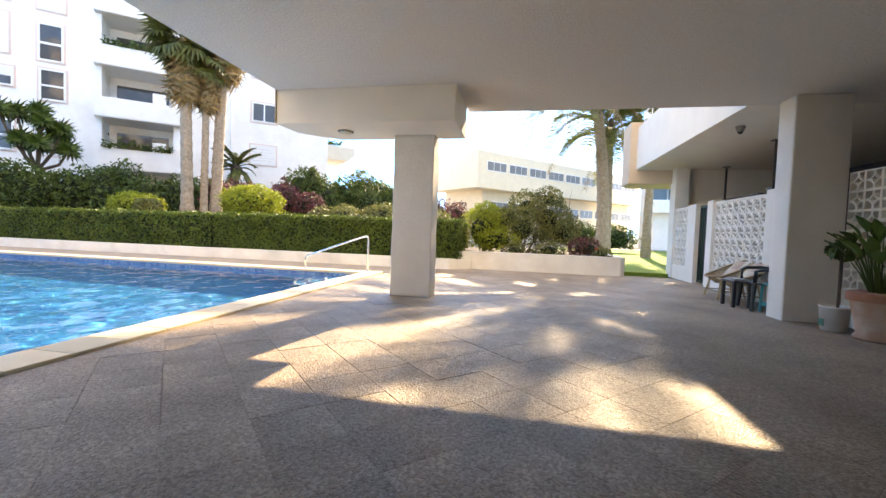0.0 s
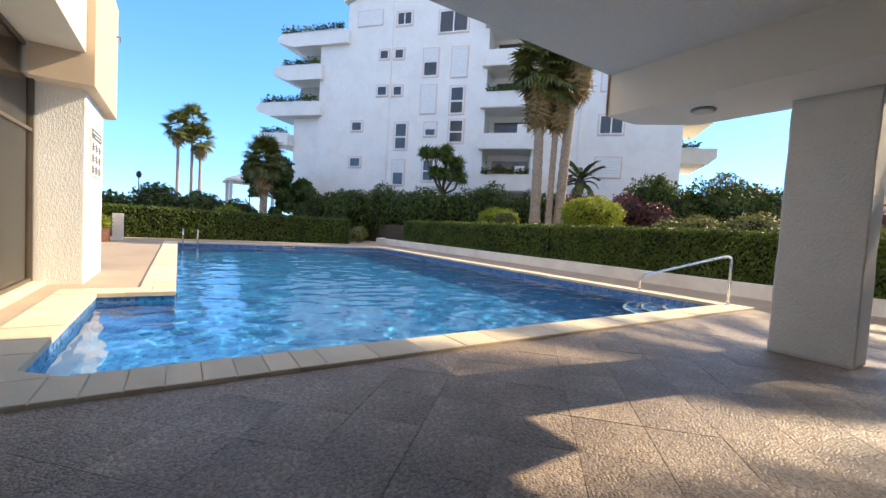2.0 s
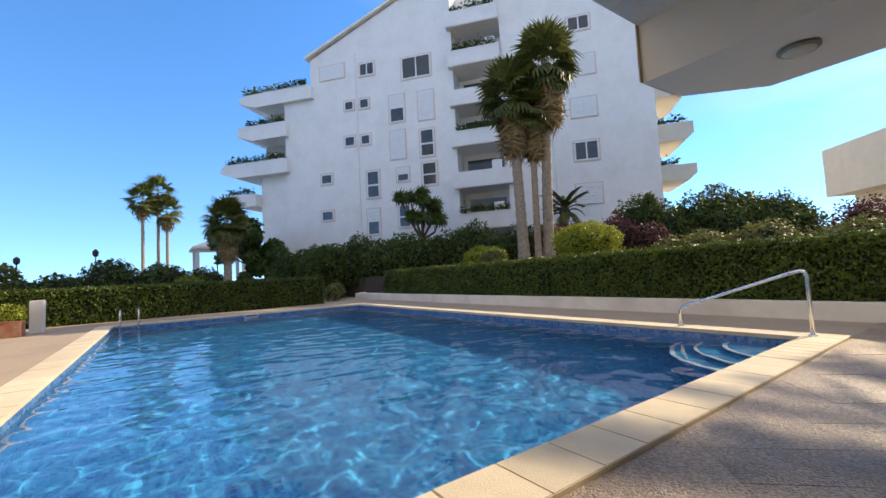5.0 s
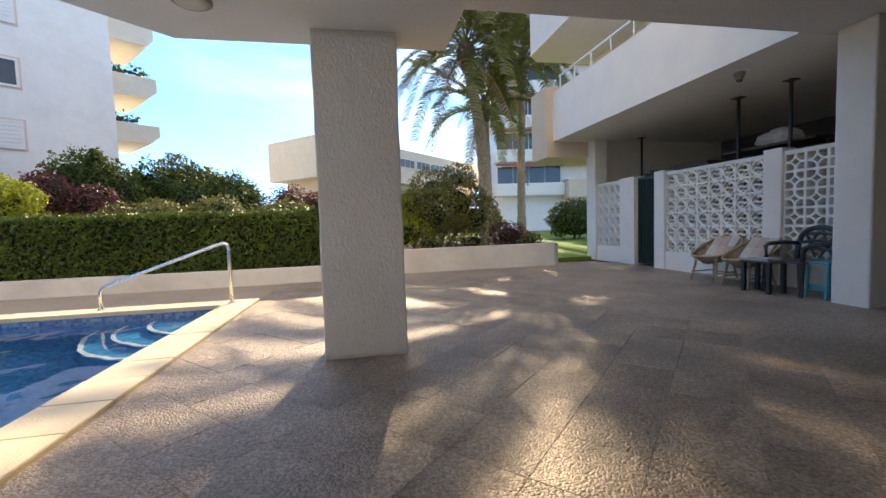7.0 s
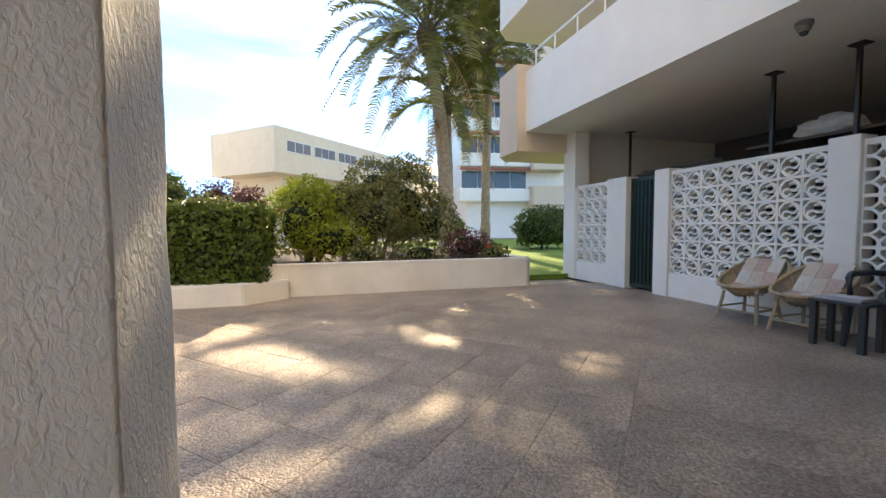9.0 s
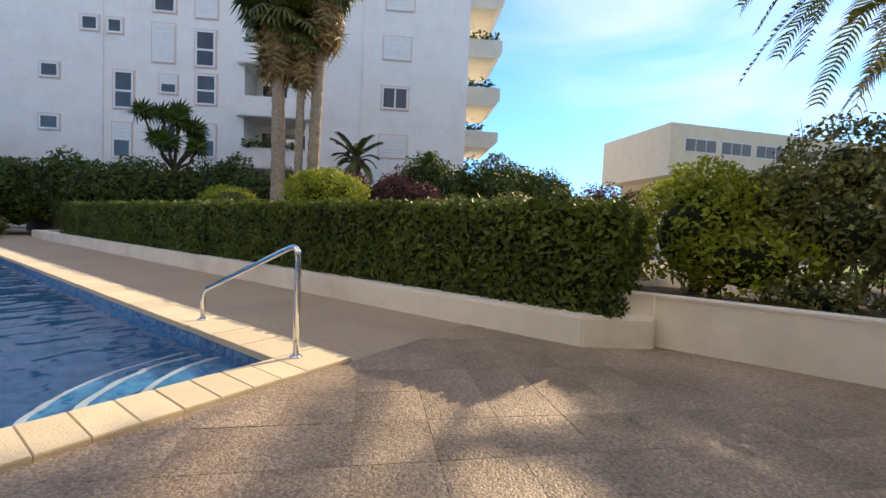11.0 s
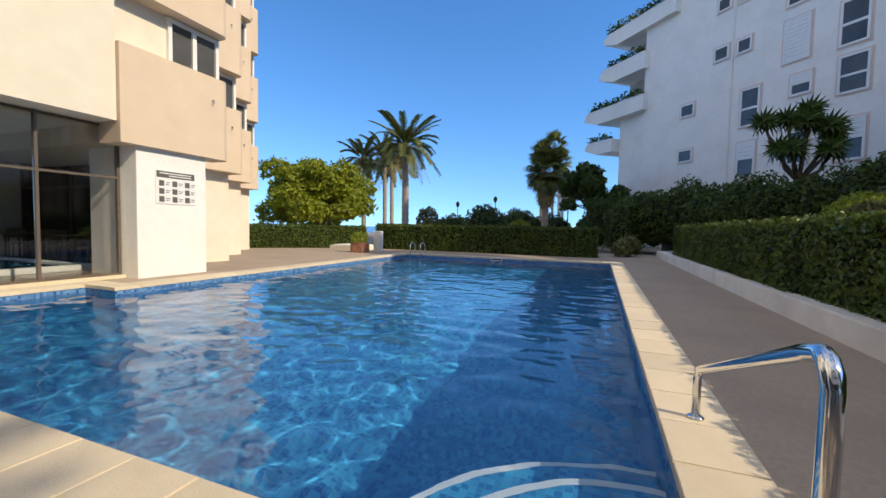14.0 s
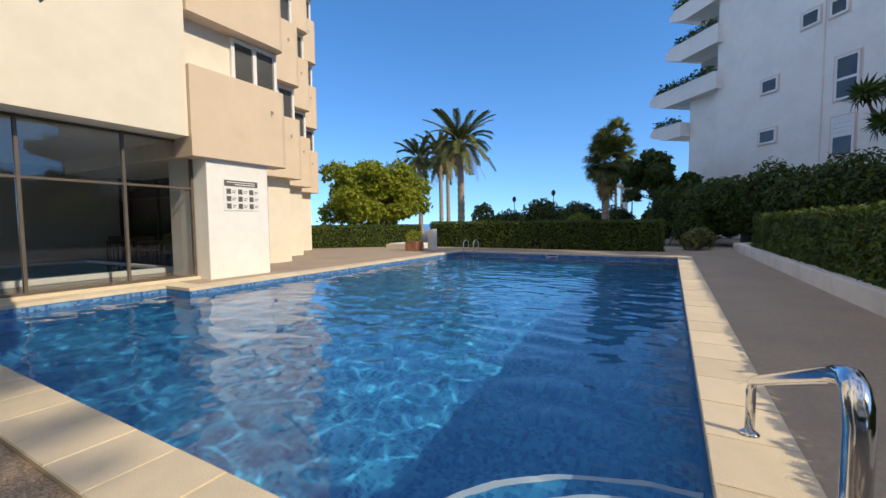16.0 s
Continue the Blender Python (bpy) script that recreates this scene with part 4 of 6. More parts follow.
def fan_mesh(name, petiole, blade, material, blades=18, droop=0.2):
    v, f = [], []
    v += [Vector((0, 0.02, 0)), Vector((0, -0.02, 0)), Vector((petiole, -0.012, 0.06)), Vector((petiole, 0.012, 0.06))]
    f.append((0, 1, 2, 3))
    c = Vector((petiole, 0, 0.06))
    for i in range(blades):
        a = radians(-125 + 250 * i / (blades - 1))
        d = Vector((math.cos(a), math.sin(a), 0.1 - 0.12 * abs(math.sin(a))))
        s = Vector((-math.sin(a), math.cos(a), 0))
        L = blade * (1.0 - 0.25 * abs(a) / 2.2) * RNG.uniform(0.85, 1.08)
        k = len(v)
        v += [c, c + d * L * 0.55 + s * L * 0.085 + Vector((0, 0, -droop * L * 0.12)), c + d * L * 0.55 - s * L * 0.085 + Vector((0, 0, -droop * L * 0.12)),
              c + d * L + Vector((0, 0, -droop * L))]
        f += [(k, k + 2, k + 1), (k + 1, k + 2, k + 3)]
    me = bpy.data.meshes.new(name)
    me.from_pydata([tuple(q) for q in v], [], f)
    me.materials.append(material)
    return me


def fan_palm(name, label, base, top, r0, r1, n, size, skirt, skirt_len, group="fan palms"):
    t = thing(name, label, "palm tree", group)
    part("trunk", trunk_bm(base, top, r0, r1, 34, 12, 0.1), M["trunk"], t)
    greens = [fan_mesh("fan_leaf", size * 0.9, size, M["palm"], 18, d) for d in (0.15, 0.35, 0.6)]
    dries = [fan_mesh("dry_leaf", size * 0.6, size * 0.95, M["palm_dry"], 12, d) for d in (0.7, 1.0)]
    top = Vector(top)
    for i in range(n):
        s = i / n
        ob = new("fan_leaf", greens[i % 3])
        ob.parent = t
        ob.matrix_local = Matrix.Translation(top + Vector((0, 0, 0.3 - 0.5 * s))) @ Matrix.Rotation(i * 2.399, 4, "Z") @ Matrix.Rotation(radians(-78 + 140 * s + RNG.uniform(-10, 10)), 4, "Y") @ Matrix.Rotation(RNG.uniform(-0.4, 0.4), 4, "X")
    for i in range(skirt):
        s = i / max(1, skirt)
        ob = new("dry_leaf", dries[i % 2])
        ob.parent = t
        ob.matrix_local = Matrix.Translation(top + Vector((0, 0, -0.35 - skirt_len * s))) @ Matrix.Rotation(i * 2.399, 4, "Z") @ Matrix.Rotation(radians(52 + 34 * RNG.uniform(0, 1)), 4, "Y") @ Matrix.Rotation(RNG.uniform(-0.3, 0.3), 4, "X")
    return t


# clipped hedges
clipped_hedge(-9.0, -0.85, 10.52, 11.5, 0.24, 1.40, 1150, 0.046, "long clipped dark green hedge above the cream kerb", "SET")
clipped_hedge(-19.6, -9.0, 10.45, 11.5, 0.22, 1.38, 800, 0.05, "clipped dark green hedge above the far kerb", "ST")
clipped_hedge(-21.2, -20.3, -3.3, 7.7, -0.03, 1.25, 500, 0.06, "clipped dark hedge closing the far end of the pool", "EST")
clipped_hedge(0, 7.4, 0, 1.0, -0.03, 1.12, 450, 0.06, "clipped green hedge along the tower terrace", "SNET", Matrix.Translation((-15.3, -9.3, 0)) @ Matrix.Rotation(radians(134), 4, "Z"))

# round bushes and garden shrubs
shrub("round clipped yellow-green bush", "round_bush", [(-10.98, 15.15, 2.0, 1.25, 1.25, 0.85)], 620, 0.055, "yellow_leaf")
shrub("small round clipped green bush", "round_bush", [(-17.2, 15.2, 1.75, 1.2, 1.1, 0.7)], 420, 0.06, "yellow_leaf")
shrub("pale spiky plant beside the round bush", "shrub", [(-15.9, 14.6, 1.6, 0.6, 0.6, 0.5)], 300, 0.09, "shrub_olive")


def shrub_row(label, name, ends, count, top, width, leaf, size=0.10, density=110, jitter=0.5):
    (xa, ya), (xb, yb) = ends
    blobs = []
    for i in range(count):
        s = (i + 0.5) / count
        h = top * RNG.uniform(0.85, 1.12)
        blobs.append((xa + (xb - xa) * s + RNG.uniform(-jitter, jitter), ya + (yb - ya) * s + RNG.uniform(-jitter, jitter), h * 0.52, width * RNG.uniform(0.85, 1.2), width * RNG.uniform(0.8, 1.1), h * 0.5))
    return shrub(label, name, blobs, density, size, leaf, 0.8, "hedge")


shrub_row("tall dark green garden hedge before the white building", "tall_hedge", ((-29, 8.6), (-20.2, 16.6)), 10, 3.5, 1.5, "shrub")
shrub_row("tall dark green hedge with uneven top", "tall_hedge", ((-20.2, 16.6), (-15.5, 20.6)), 6, 3.7, 1.4, "shrub")
shrub_row("dark red bougainvillea hedge", "bougainvillea", ((-16.5, 19.0), (-12.8, 21.8)), 5, 3.5, 1.1, "shrub_red")
shrub_row("green hedge with pale tips", "tall_hedge", ((-13.2, 22.6), (-7.0, 27.0)), 10, 4.3, 1.5, "shrub")
shrub_row("olive green shrubs behind the hedge", "shrub_row", ((-10.0, 19.0), (-3.2, 20.5)), 6, 2.2, 1.1, "shrub_olive", 0.08, 150)
shrub("faded red bougainvillea above the hedge", "bougainvillea", [(-12.9, 20.6, 2.5, 1.2, 0.9, 0.9), (-11.6, 21.0, 2.2, 1.1, 0.9, 0.9)], 190, 0.08, "shrub_red")
shrub("magenta bougainvillea against the low building", "bougainvillea", [(-4.6, 24.5, 1.6, 1.3, 1.0, 1.7), (-3.4, 25, 1.4, 1.0, 1.0, 1.6)], 150, 0.08, "shrub_red")
cyp = shrub("slender dark cypress above the hedge", "cypress", [(-12.0, 22.1, 2.9, 0.7, 0.7, 1.6), (-12.0, 22.1, 4.0, 0.35, 0.35, 0.8)], 260, 0.07, "shrub")
shrub("airy young tree above the hedge", "young_tree", [(-10.2, 25.4, 4.2, 0.8, 0.8, 0.9), (-9.6, 25.2, 3.4, 0.9, 0.8, 0.7)], 110, 0.10, "shrub_olive", 0.0, "tree")

# planter by the passage
shrub("loose olive shrub with small leaves in the planter", "planter_shrub", [(0.9, 12.2, 1.25, 0.8, 0.7, 0.75), (1.7, 12.5, 1.55, 0.75, 0.7, 0.8), (1.0, 12.7, 1.95, 0.6, 0.55, 0.6), (2.1, 12.3, 1.2, 0.6, 0.6, 0.65), (1.7, 12.6, 2.25, 0.45, 0.4, 0.4), (0.5, 12.1, 1.6, 0.4, 0.4, 0.4)], 520, 0.04, "shrub_olive", 0.42, "shrub", 1.1)
shrub("yellow-green bush in the planter", "planter_bush", [(-0.35, 12.1, 1.15, 0.7, 0.65, 0.75), (0.15, 11.8, 0.85, 0.7, 0.5, 0.45), (-0.3, 12.5, 1.65, 0.55, 0.6, 0.45), (0.2, 12.3, 1.5, 0.5, 0.5, 0.4)], 560, 0.042, "yellow_leaf", 0.55, "shrub", 1.0)
tw = thing("planter_twigs", "thin bare twigs rising from the planter shrubs", "twigs")
for i in range(26):
    x, y = RNG.uniform(-0.5, 2.3), RNG.uniform(11.9, 12.7)
    h, dx = RNG.uniform(1.4, 2.55), RNG.uniform(-0.3, 0.3)
    bm = B()
    tube(bm, [(x, y, 0.45), (x + dx * 0.4, y, h * 0.6), (x + dx, y + 0.05, h)], [0.010, 0.007, 0.003], 4)
    part("twig", bm, M["bark"], tw)
shrub("low purple-leaved bush in the planter", "planter_bush", [(2.75, 11.7, 0.72, 0.5, 0.4, 0.34)], 700, 0.035, "shrub_red", 0.6)
for lump in ((1.7, 11.4, 0.62, 0.5, 0.25, 0.22), (0.7, 11.4, 0.6, 0.4, 0.25, 0.2), (3.2, 11.4, 0.6, 0.3, 0.25, 0.18)):
    shrub("low green plant along the planter's edge", "planter_plant", [lump], 500, 0.04, "shrub_olive", 0.5)
shrub("dark rounded shrub on the lawn", "lawn_shrub", [(9.6, 21.0, 1.0, 1.3, 1.1, 1.0), (10.8, 21.4, 1.0, 1.2, 1.1, 0.95)], 220, 0.08, "shrub")
shrub("dark clipped shrub behind the palms", "lawn_shrub", [(4.0, 28.5, 1.2, 2.0, 1.0, 1.0), (6.8, 28.0, 1.0, 1.6, 1.0, 0.9)], 120, 0.10, "shrub")
red = mat("red_petal", (0.62, 0.06, 0.04), 0.6, (0.5, 0.04, 0.03), 9)
for x, y, z in ((-0.72, 11.75, 1.40), (3.05, 11.35, 0.72), (3.25, 11.45, 0.66)):
    t = thing("flower", "bright red flower among the green leaves", "flower", "red flowers")
    p, d = blob_points((x, y, z), (0.05, 0.05, 0.045), 16)
    leaf_mesh("petals", p, d, 0.05, red, t)
    bm = B()
    tube(bm, [(x, y, z), (x + 0.02, y + 0.05, z - 0.3)], 0.006, 5)
    part("stalk", bm, M["shrub_olive"], t)

for i, (x0, x1, y, z) in enumerate(PLANTS):
    t = thing("terrace_plants", "trailing green plants in a terrace trough", "plants", "terrace plants")
    bm = B()
    box(bm, x0, x1, y - 0.12, y + 0.12, z - 0.45, z - 0.02, 0.01)
    part("trough", bm, M["kerb"], t)
    n = int(70 * (x1 - x0))
    p = np.column_stack([RNG.uniform(x0, x1, n), RNG.normal(y - 0.1, 0.16, n), z + np.abs(RNG.normal(0, 0.28, n)) * (0.4 + 0.6 * np.abs(np.sin(RNG.uniform(0, 3, n))))])
    leaf_mesh("foliage", p, np.tile((0, -0.3, 1), (n, 1)), 0.17, M["shrub"], t)
    t.matrix_world = FM

# palms
feather_palm("date_palm", "tall leaning date palm with hanging fronds", (4.62, 19.5, 0), (3.95, 19.85, 8.5), 0.30, 0.23, 52, 4.8, 0.52, 4, "palms", 0.032)
feather_palm("date_palm", "slim date palm on the lawn", (7.25, 22.0, 0), (7.6, 22.2, 9.2), 0.22, 0.17, 46, 4.5, 0.50, 3, "palms", 0.030)
feather_palm("date_palm", "short date palm against the taller trunk", (4.98, 20.3, 0), (4.95, 20.6, 6.2), 0.18, 0.15, 20, 3.6, 0.42, 2, "palms", 0.028)
fan_palm("fan_palm", "tall fan palm with a skirt of dry leaves", (-15.45, 16.3, 1.0), (-15.6, 16.2, 10.0), 0.29, 0.22, 60, 1.05, 56, 1.7)
fan_palm("fan_palm", "tall fan palm with a skirt of dry leaves", (-14.9, 17.5, 1.0), (-14.3, 17.5, 11.6), 0.28, 0.21, 60, 1.05, 56, 1.9)
fan_palm("fan_palm", "slim fan palm between two taller ones", (-15.1, 16.95, 1.0), (-15.0, 17.0, 9.3), 0.18, 0.15, 36, 0.9, 34, 1.4)
feather_palm("date_palm", "broad date palm near the sea", (-44.5, -13.6, 0), (-44.3, -13.6, 10.2), 0.42, 0.36, 40, 4.3, 0.62, 8, "seaside palms", 0.05)
for x, y, z, L in ((-46.4, -20.4, 9.2, 3.6), (-52, -20.5, 10.5, 4.0), (-55, -21.0, 10.2, 3.8)):
    feather_palm("date_palm", "slender date palm near the sea", (x, y, 0), (x + 0.3, y, z), 0.3, 0.25, 26, L, 0.55, 4, "seaside palms", 0.05)
fan_palm("fan_palm", "dark round-headed fan palm at the pool's end", (-27.4, 4.5, 0), (-27.4, 4.5, 4.7), 0.22, 0.2, 60, 0.8, 26, 0.9)
for x, y, z in ((-60.5, -0.2, 11.6), (-61.2, 1.3, 12.8), (-60.8, 2.2, 10.4)):
    fan_palm("fan_palm", "distant slender fan palm", (x, y, 0), (x + 0.4, y, z), 0.2, 0.15, 26, 1.15, 8, 0.8)
feather_palm("fern_palm", "low palm against the white building", (-17.8, 22.7, 1.0), (-17.8, 22.7, 4.6), 0.2, 0.18, 24, 1.5, 0.3, 0, "low palms")


def branching_tree(name, label, base, height, spread, clumps, size, leaf, density=150, lean=(0, 0)):
    """A tree with a tapered trunk, forking limbs and leaf clumps at their ends."""
    t = thing(name, label, "tree")
    b = Vector(base)
    fork = b + Vector((lean[0] * 0.4, lean[1] * 0.4, height * 0.42))
    bm = B()
    tube(bm, [b, b.lerp(fork, 0.5) + Vector((0.05, 0.04, 0)), fork], [0.2, 0.15, 0.12], 9)
    part("trunk", bm, M["bark"], t)
    pts, nor = [], []
    for i in range(clumps):
        a = i * 2.399 + RNG.uniform(-0.3, 0.3)
        r = spread * math.sqrt((i + 0.6) / clumps)
        c = Vector((b.x + lean[0] + r * math.cos(a), b.y + lean[1] + r * math.sin(a), b.z + height * RNG.uniform(0.36, 0.97) - 0.10 * r))
        bm = B()
        tube(bm, [fork, fork.lerp(c, 0.55) + Vector((0, 0, 0.15)), c], [0.075, 0.045, 0.015], 6)
        part("limb", bm, M["bark"], t)
        q = spread * RNG.uniform(0.18, 0.36)
        p, d = blob_points(c, (q, q, q * 0.8), int(density * q * q * 9), 0.5)
        pts.append(p)
        nor.append(d)
    leaf_mesh("crown", np.vstack(pts), np.vstack(nor), size, M[leaf], t, 0.8)
    return t


branching_tree("garden_tree", "yellow-green broad-leaved tree over the hedge", (-24.6, -10.3, 0), 5.4, 3.1, 46, 0.15, "yellow_leaf", 130)
branching_tree("garden_tree", "dark green tree over the terrace hedge", (-29.5, -13.5, 0), 3.6, 2.2, 10, 0.16, "shrub", 110)


def rosette_tree(label, base, height, spread, heads):
    """A forking yucca: bare limbs, each ending in a head of stiff narrow leaves."""
    t = thing("yucca_tree", label, "tree")
    b = Vector(base)
    bm = B()
    tube(bm, [b, b + Vector((0.05, 0, height * 0.3)), b + Vector((0, 0.05, height * 0.45))], [0.2, 0.15, 0.12], 9)
    part("trunk", bm, M["bark"], t)
    me = fan_mesh("blade_head", 0.03, 0.8, M["shrub"], 15, 0.3)
    for i in range(heads):
        a = i * 2.399
        r = spread * math.sqrt((i + 0.5) / heads)
        c = b + Vector((r * math.cos(a), r * math.sin(a), height * (0.86 - 0.08 * r + 0.16 * math.sin(i * 2.1))))
        bm = B()
        tube(bm, [b + Vector((0, 0, height * 0.42)), b.lerp(c, 0.7) + Vector((0, 0, 0.06 * height)), c], [0.09, 0.07, 0.05], 6)
        part("limb", bm, M["bark"], t)
        for k in range(8):
            ob = new("blade_head", me)
            ob.parent = t
            ob.matrix_local = Matrix.Translation(c) @ Matrix.Rotation(k * 2.399, 4, "Z") @ Matrix.Rotation(radians(-80 + 19 * k), 4, "Y")


rosette_tree("dark forking yucca tree before the white facade", (-24.3, 15.9, 1.0), 6.0, 1.5, 9)
branching_tree("pine_tree", "dark wind-bent tree at the end of the garden", (-36.3, 7.0, 0), 6.4, 2.3, 26, 0.2, "shrub", 110)
branching_tree("pine_tree", "dark spreading tree near the white building", (-34.5, 8.6, 0), 4.2, 2.2, 18, 0.2, "shrub", 110)
shrub("dark bushes along the sea side", "sea_shrubs", [(-35, 1.4, 1.3, 1.8, 1.6, 1.5), (-34.4, -1.2, 1.4, 1.6, 1.7, 1.7), (-36, 3.8, 1.1, 1.5, 1.8, 1.3), (-33.6, -3.6, 1.0, 1.4, 1.5, 1.2), (-37, -6, 0.9, 1.5, 1.5, 1.1)], 60, 0.14, "shrub", 0.85)
shrub("dark upright shrub beside the tall hedge", "shrub", [(-27.0, 7.6, 1.5, 0.8, 0.8, 1.6), (-25.8, 8.6, 1.3, 0.8, 0.8, 1.4)], 150, 0.09, "shrub", 0.85)
shrub("pale green agave clump by the kerb's end", "agave", [(-22.5, 9.0, 0.45, 0.6, 0.5, 0.5), (-22.0, 8.7, 0.4, 0.5, 0.4, 0.45)], 220, 0.10, "shrub_olive", 0.7)
shrub("round clipped bush behind the far hedge", "round_bush", [(-29, 2.7, 1.0, 0.9, 0.9, 0.75)], 200, 0.08, "yellow_leaf")
shrub("feathery pale palm-like plant behind the hedge", "shrub", [(-33, -5.8, 1.6, 0.9, 0.9, 1.2)], 90, 0.16, "shrub_olive", 0.0)


pav = thing("garden_pavilion", "small white pavilion with a pale hipped roof", "pavilion", kind="structure")
bm = B()
base = [bm.verts.new((x, y, 4.55)) for x, y in ((-2.2, -2.2), (2.2, -2.2), (2.2, 2.2), (-2.2, 2.2))]
low = [bm.verts.new((v.co.x, v.co.y, 4.35)) for v in base]
tip = bm.verts.new((0, 0, 5.6))
bm.faces.new(low[::-1])
for i in range(4):
    j = (i + 1) % 4
    bm.faces.new((base[i], base[j], tip))
    bm.faces.new((low[i], low[j], base[j], base[i]))
part("roof", bm, M["kerb"], pav)
for x in (-1.8, 1.8):
    for y in (-1.8, 1.8):
        bm = B()
        box(bm, x - 0.14, x + 0.14, y - 0.14, y + 0.14, -0.05, 4.36)
        part("post", bm, M["white"], pav)
pav.location = (-43.5, 5.8, 0)


# ================================================================ things by the pool
rail = thing("pool_handrail", "polished stainless steel handrail at the pool steps", "handrail")
bm = B()
path = [(-2.74, 8.28, 0.03), (-2.74, 8.28, 0.82)] + [(-2.74 - 0.07 * (1 - math.cos(a)), 8.28, 0.82 + 0.07 * math.sin(a)) for a in (0.5, 1.0, 1.5)] + \
       [(-2.92, 8.28, 0.86), (-4.33, 8.28, 0.37), (-4.40, 8.28, 0.34), (-4.44, 8.28, 0.28), (-4.44, 8.28, 0.03)]
tube(bm, path, 0.024, 14)
part("tube", bm, M["steel"], rail, smooth=True)
for x in (-2.74, -4.44):
    bm = B()
    lathe(bm, [(0.05, 0.03), (0.05, 0.038), (0.03, 0.05)], 18, (x, 8.28, 0))
    part("flange", bm, M["steel"], rail, smooth=True)
rail.matrix_world = Matrix.Translation((-2.72, 8.25, 0)) @ Matrix.Rotation(radians(-2.8), 4, "Z") @ Matrix.Translation((2.74, -8.28, 0))

lad = thing("pool_ladder", "steel ladder with hooped grips at the far corner", "pool ladder")
for y in (-0.42, 0.05):
    bm = B()
    tube(bm, [(-17.75, y, 0.0)] + [(-17.5 - 0.25 * math.cos(a), y, 0.28 + 0.22 * math.sin(a)) for a in (math.pi * i / 8 for i in range(9))] + [(-17.25, y, -0.9)], 0.024, 10)
    part("grip", bm, M["steel"], lad, smooth=True)
lad.location = (0, 0.62, 0.0)

skim = thing("pool_skimmer", "pale skimmer mouth in the far pool edge", "skimmer")
bm = B()
for a, b, c, d in ((3.72, 4.18, -0.10, -0.075), (3.72, 4.18, -0.005, 0.02), (3.72, 3.75, -0.075, -0.005), (4.15, 4.18, -0.075, -0.005)):
    box(bm, PX0 + 0.004, PX0 + 0.03, a, b, c, d)
part("frame", bm, M["white_frame"], skim)
bm = B()
box(bm, PX0 + 0.004, PX0 + 0.01, 3.75, 4.15, -0.075, -0.005)
part("flap", bm, M["dark_metal"], skim)

lamp = thing("ceiling_lamp", "round flush ceiling lamp under the bay", "lamp")
bm = B()
lathe(bm, [(0.10, 2.60), (0.125, 2.59), (0.125, 2.58), (0.11, 2.57)][::-1], 24, (-1.85, 4.98, 0))
part("ring", bm, M["grey_metal"], lamp)
bm = B()
lathe(bm, [(0.02, 2.55), (0.07, 2.556), (0.105, 2.572), (0.105, 2.58)], 24, (-1.85, 4.98, 0))
part("diffuser", bm, mat("milk_glass", (0.75, 0.72, 0.60), 0.3), lamp, "milky glass diffuser", True)

dome = thing("ceiling_camera", "small brown dome camera on the soffit", "camera")
bm = B()
lathe(bm, [(0.042, 3.0), (0.058, 3.02), (0.058, 3.05), (0.075, 3.06), (0.075, 3.10)], 18, (4.62, 7.05, 0))
part("housing", bm, M["grey_metal"], dome)
bm = B()
lathe(bm, [(0.012, 2.965), (0.032, 2.975), (0.042, 3.0)], 18, (4.62, 7.05, 0))
part("lens_dome", bm, M["dark_glass"], dome, smooth=True)

# lifebuoy and meter cupboard on the stucco wall
buoy = thing("lifebuoy", "orange lifebuoy with white bands on the stucco wall", "lifebuoy")
bc, R, r = Vector((-1.90, -0.745, 1.87)), 0.27, 0.072
for name, spans, material, scale in (("ring", [(0, 360)], mat("orange_plastic", (0.72, 0.10, 0.03), 0.45, (0.62, 0.08, 0.03), 6, stain=(0.45, 0.07, 0.03), stain_amount=0.4), 1.0),
                                     ("band", [(a - 11, a + 11) for a in (45, 135, 225, 315)], M["white_frame"], 1.04)):
    for a0, a1 in spans:
        bm = B()
        n = 40 if a1 - a0 > 100 else 6
        rings = []
        for i in range(n + (1 if n == 6 else 0)):
            a = radians(a0 + (a1 - a0) * i / n)
            c = bc + Vector((math.cos(a), 0, math.sin(a))) * R
            rings.append([bm.verts.new(c + (Vector((math.cos(a), 0, math.sin(a))) * math.cos(b) + Vector((0, 1, 0)) * math.sin(b)) * r * scale) for b in (2 * math.pi * k / 14 for k in range(14))])
        m = len(rings)
        for i in range(m if n == 40 else m - 1):
            for k in range(14):
                bm.faces.new((rings[i][k], rings[(i + 1) % m][k], rings[(i + 1) % m][(k + 1) % 14], rings[i][(k + 1) % 14]))
        bmesh.ops.recalc_face_normals(bm, faces=bm.faces)
        part(name, bm, material, buoy, smooth=True)
bm = B()
tube(bm, [bc + Vector((math.cos(a) * 0.36, 0.02 * math.sin(8 * a), math.sin(a) * 0.36 - 0.03 * abs(math.sin(2 * a)))) for a in (2 * math.pi * i / 40 for i in range(41))], 0.007, 6)
part("rope", bm, mat("grey_rope", (0.4, 0.38, 0.34), 0.9), buoy)
bm = B()
tube(bm, [bc + Vector((0, -0.075, 0.2)), bc + Vector((0, 0.02, 0.2)), bc + Vector((0, 0.02, 0.24))], 0.012, 6)
part("hook", bm, M["grey_metal"], buoy)

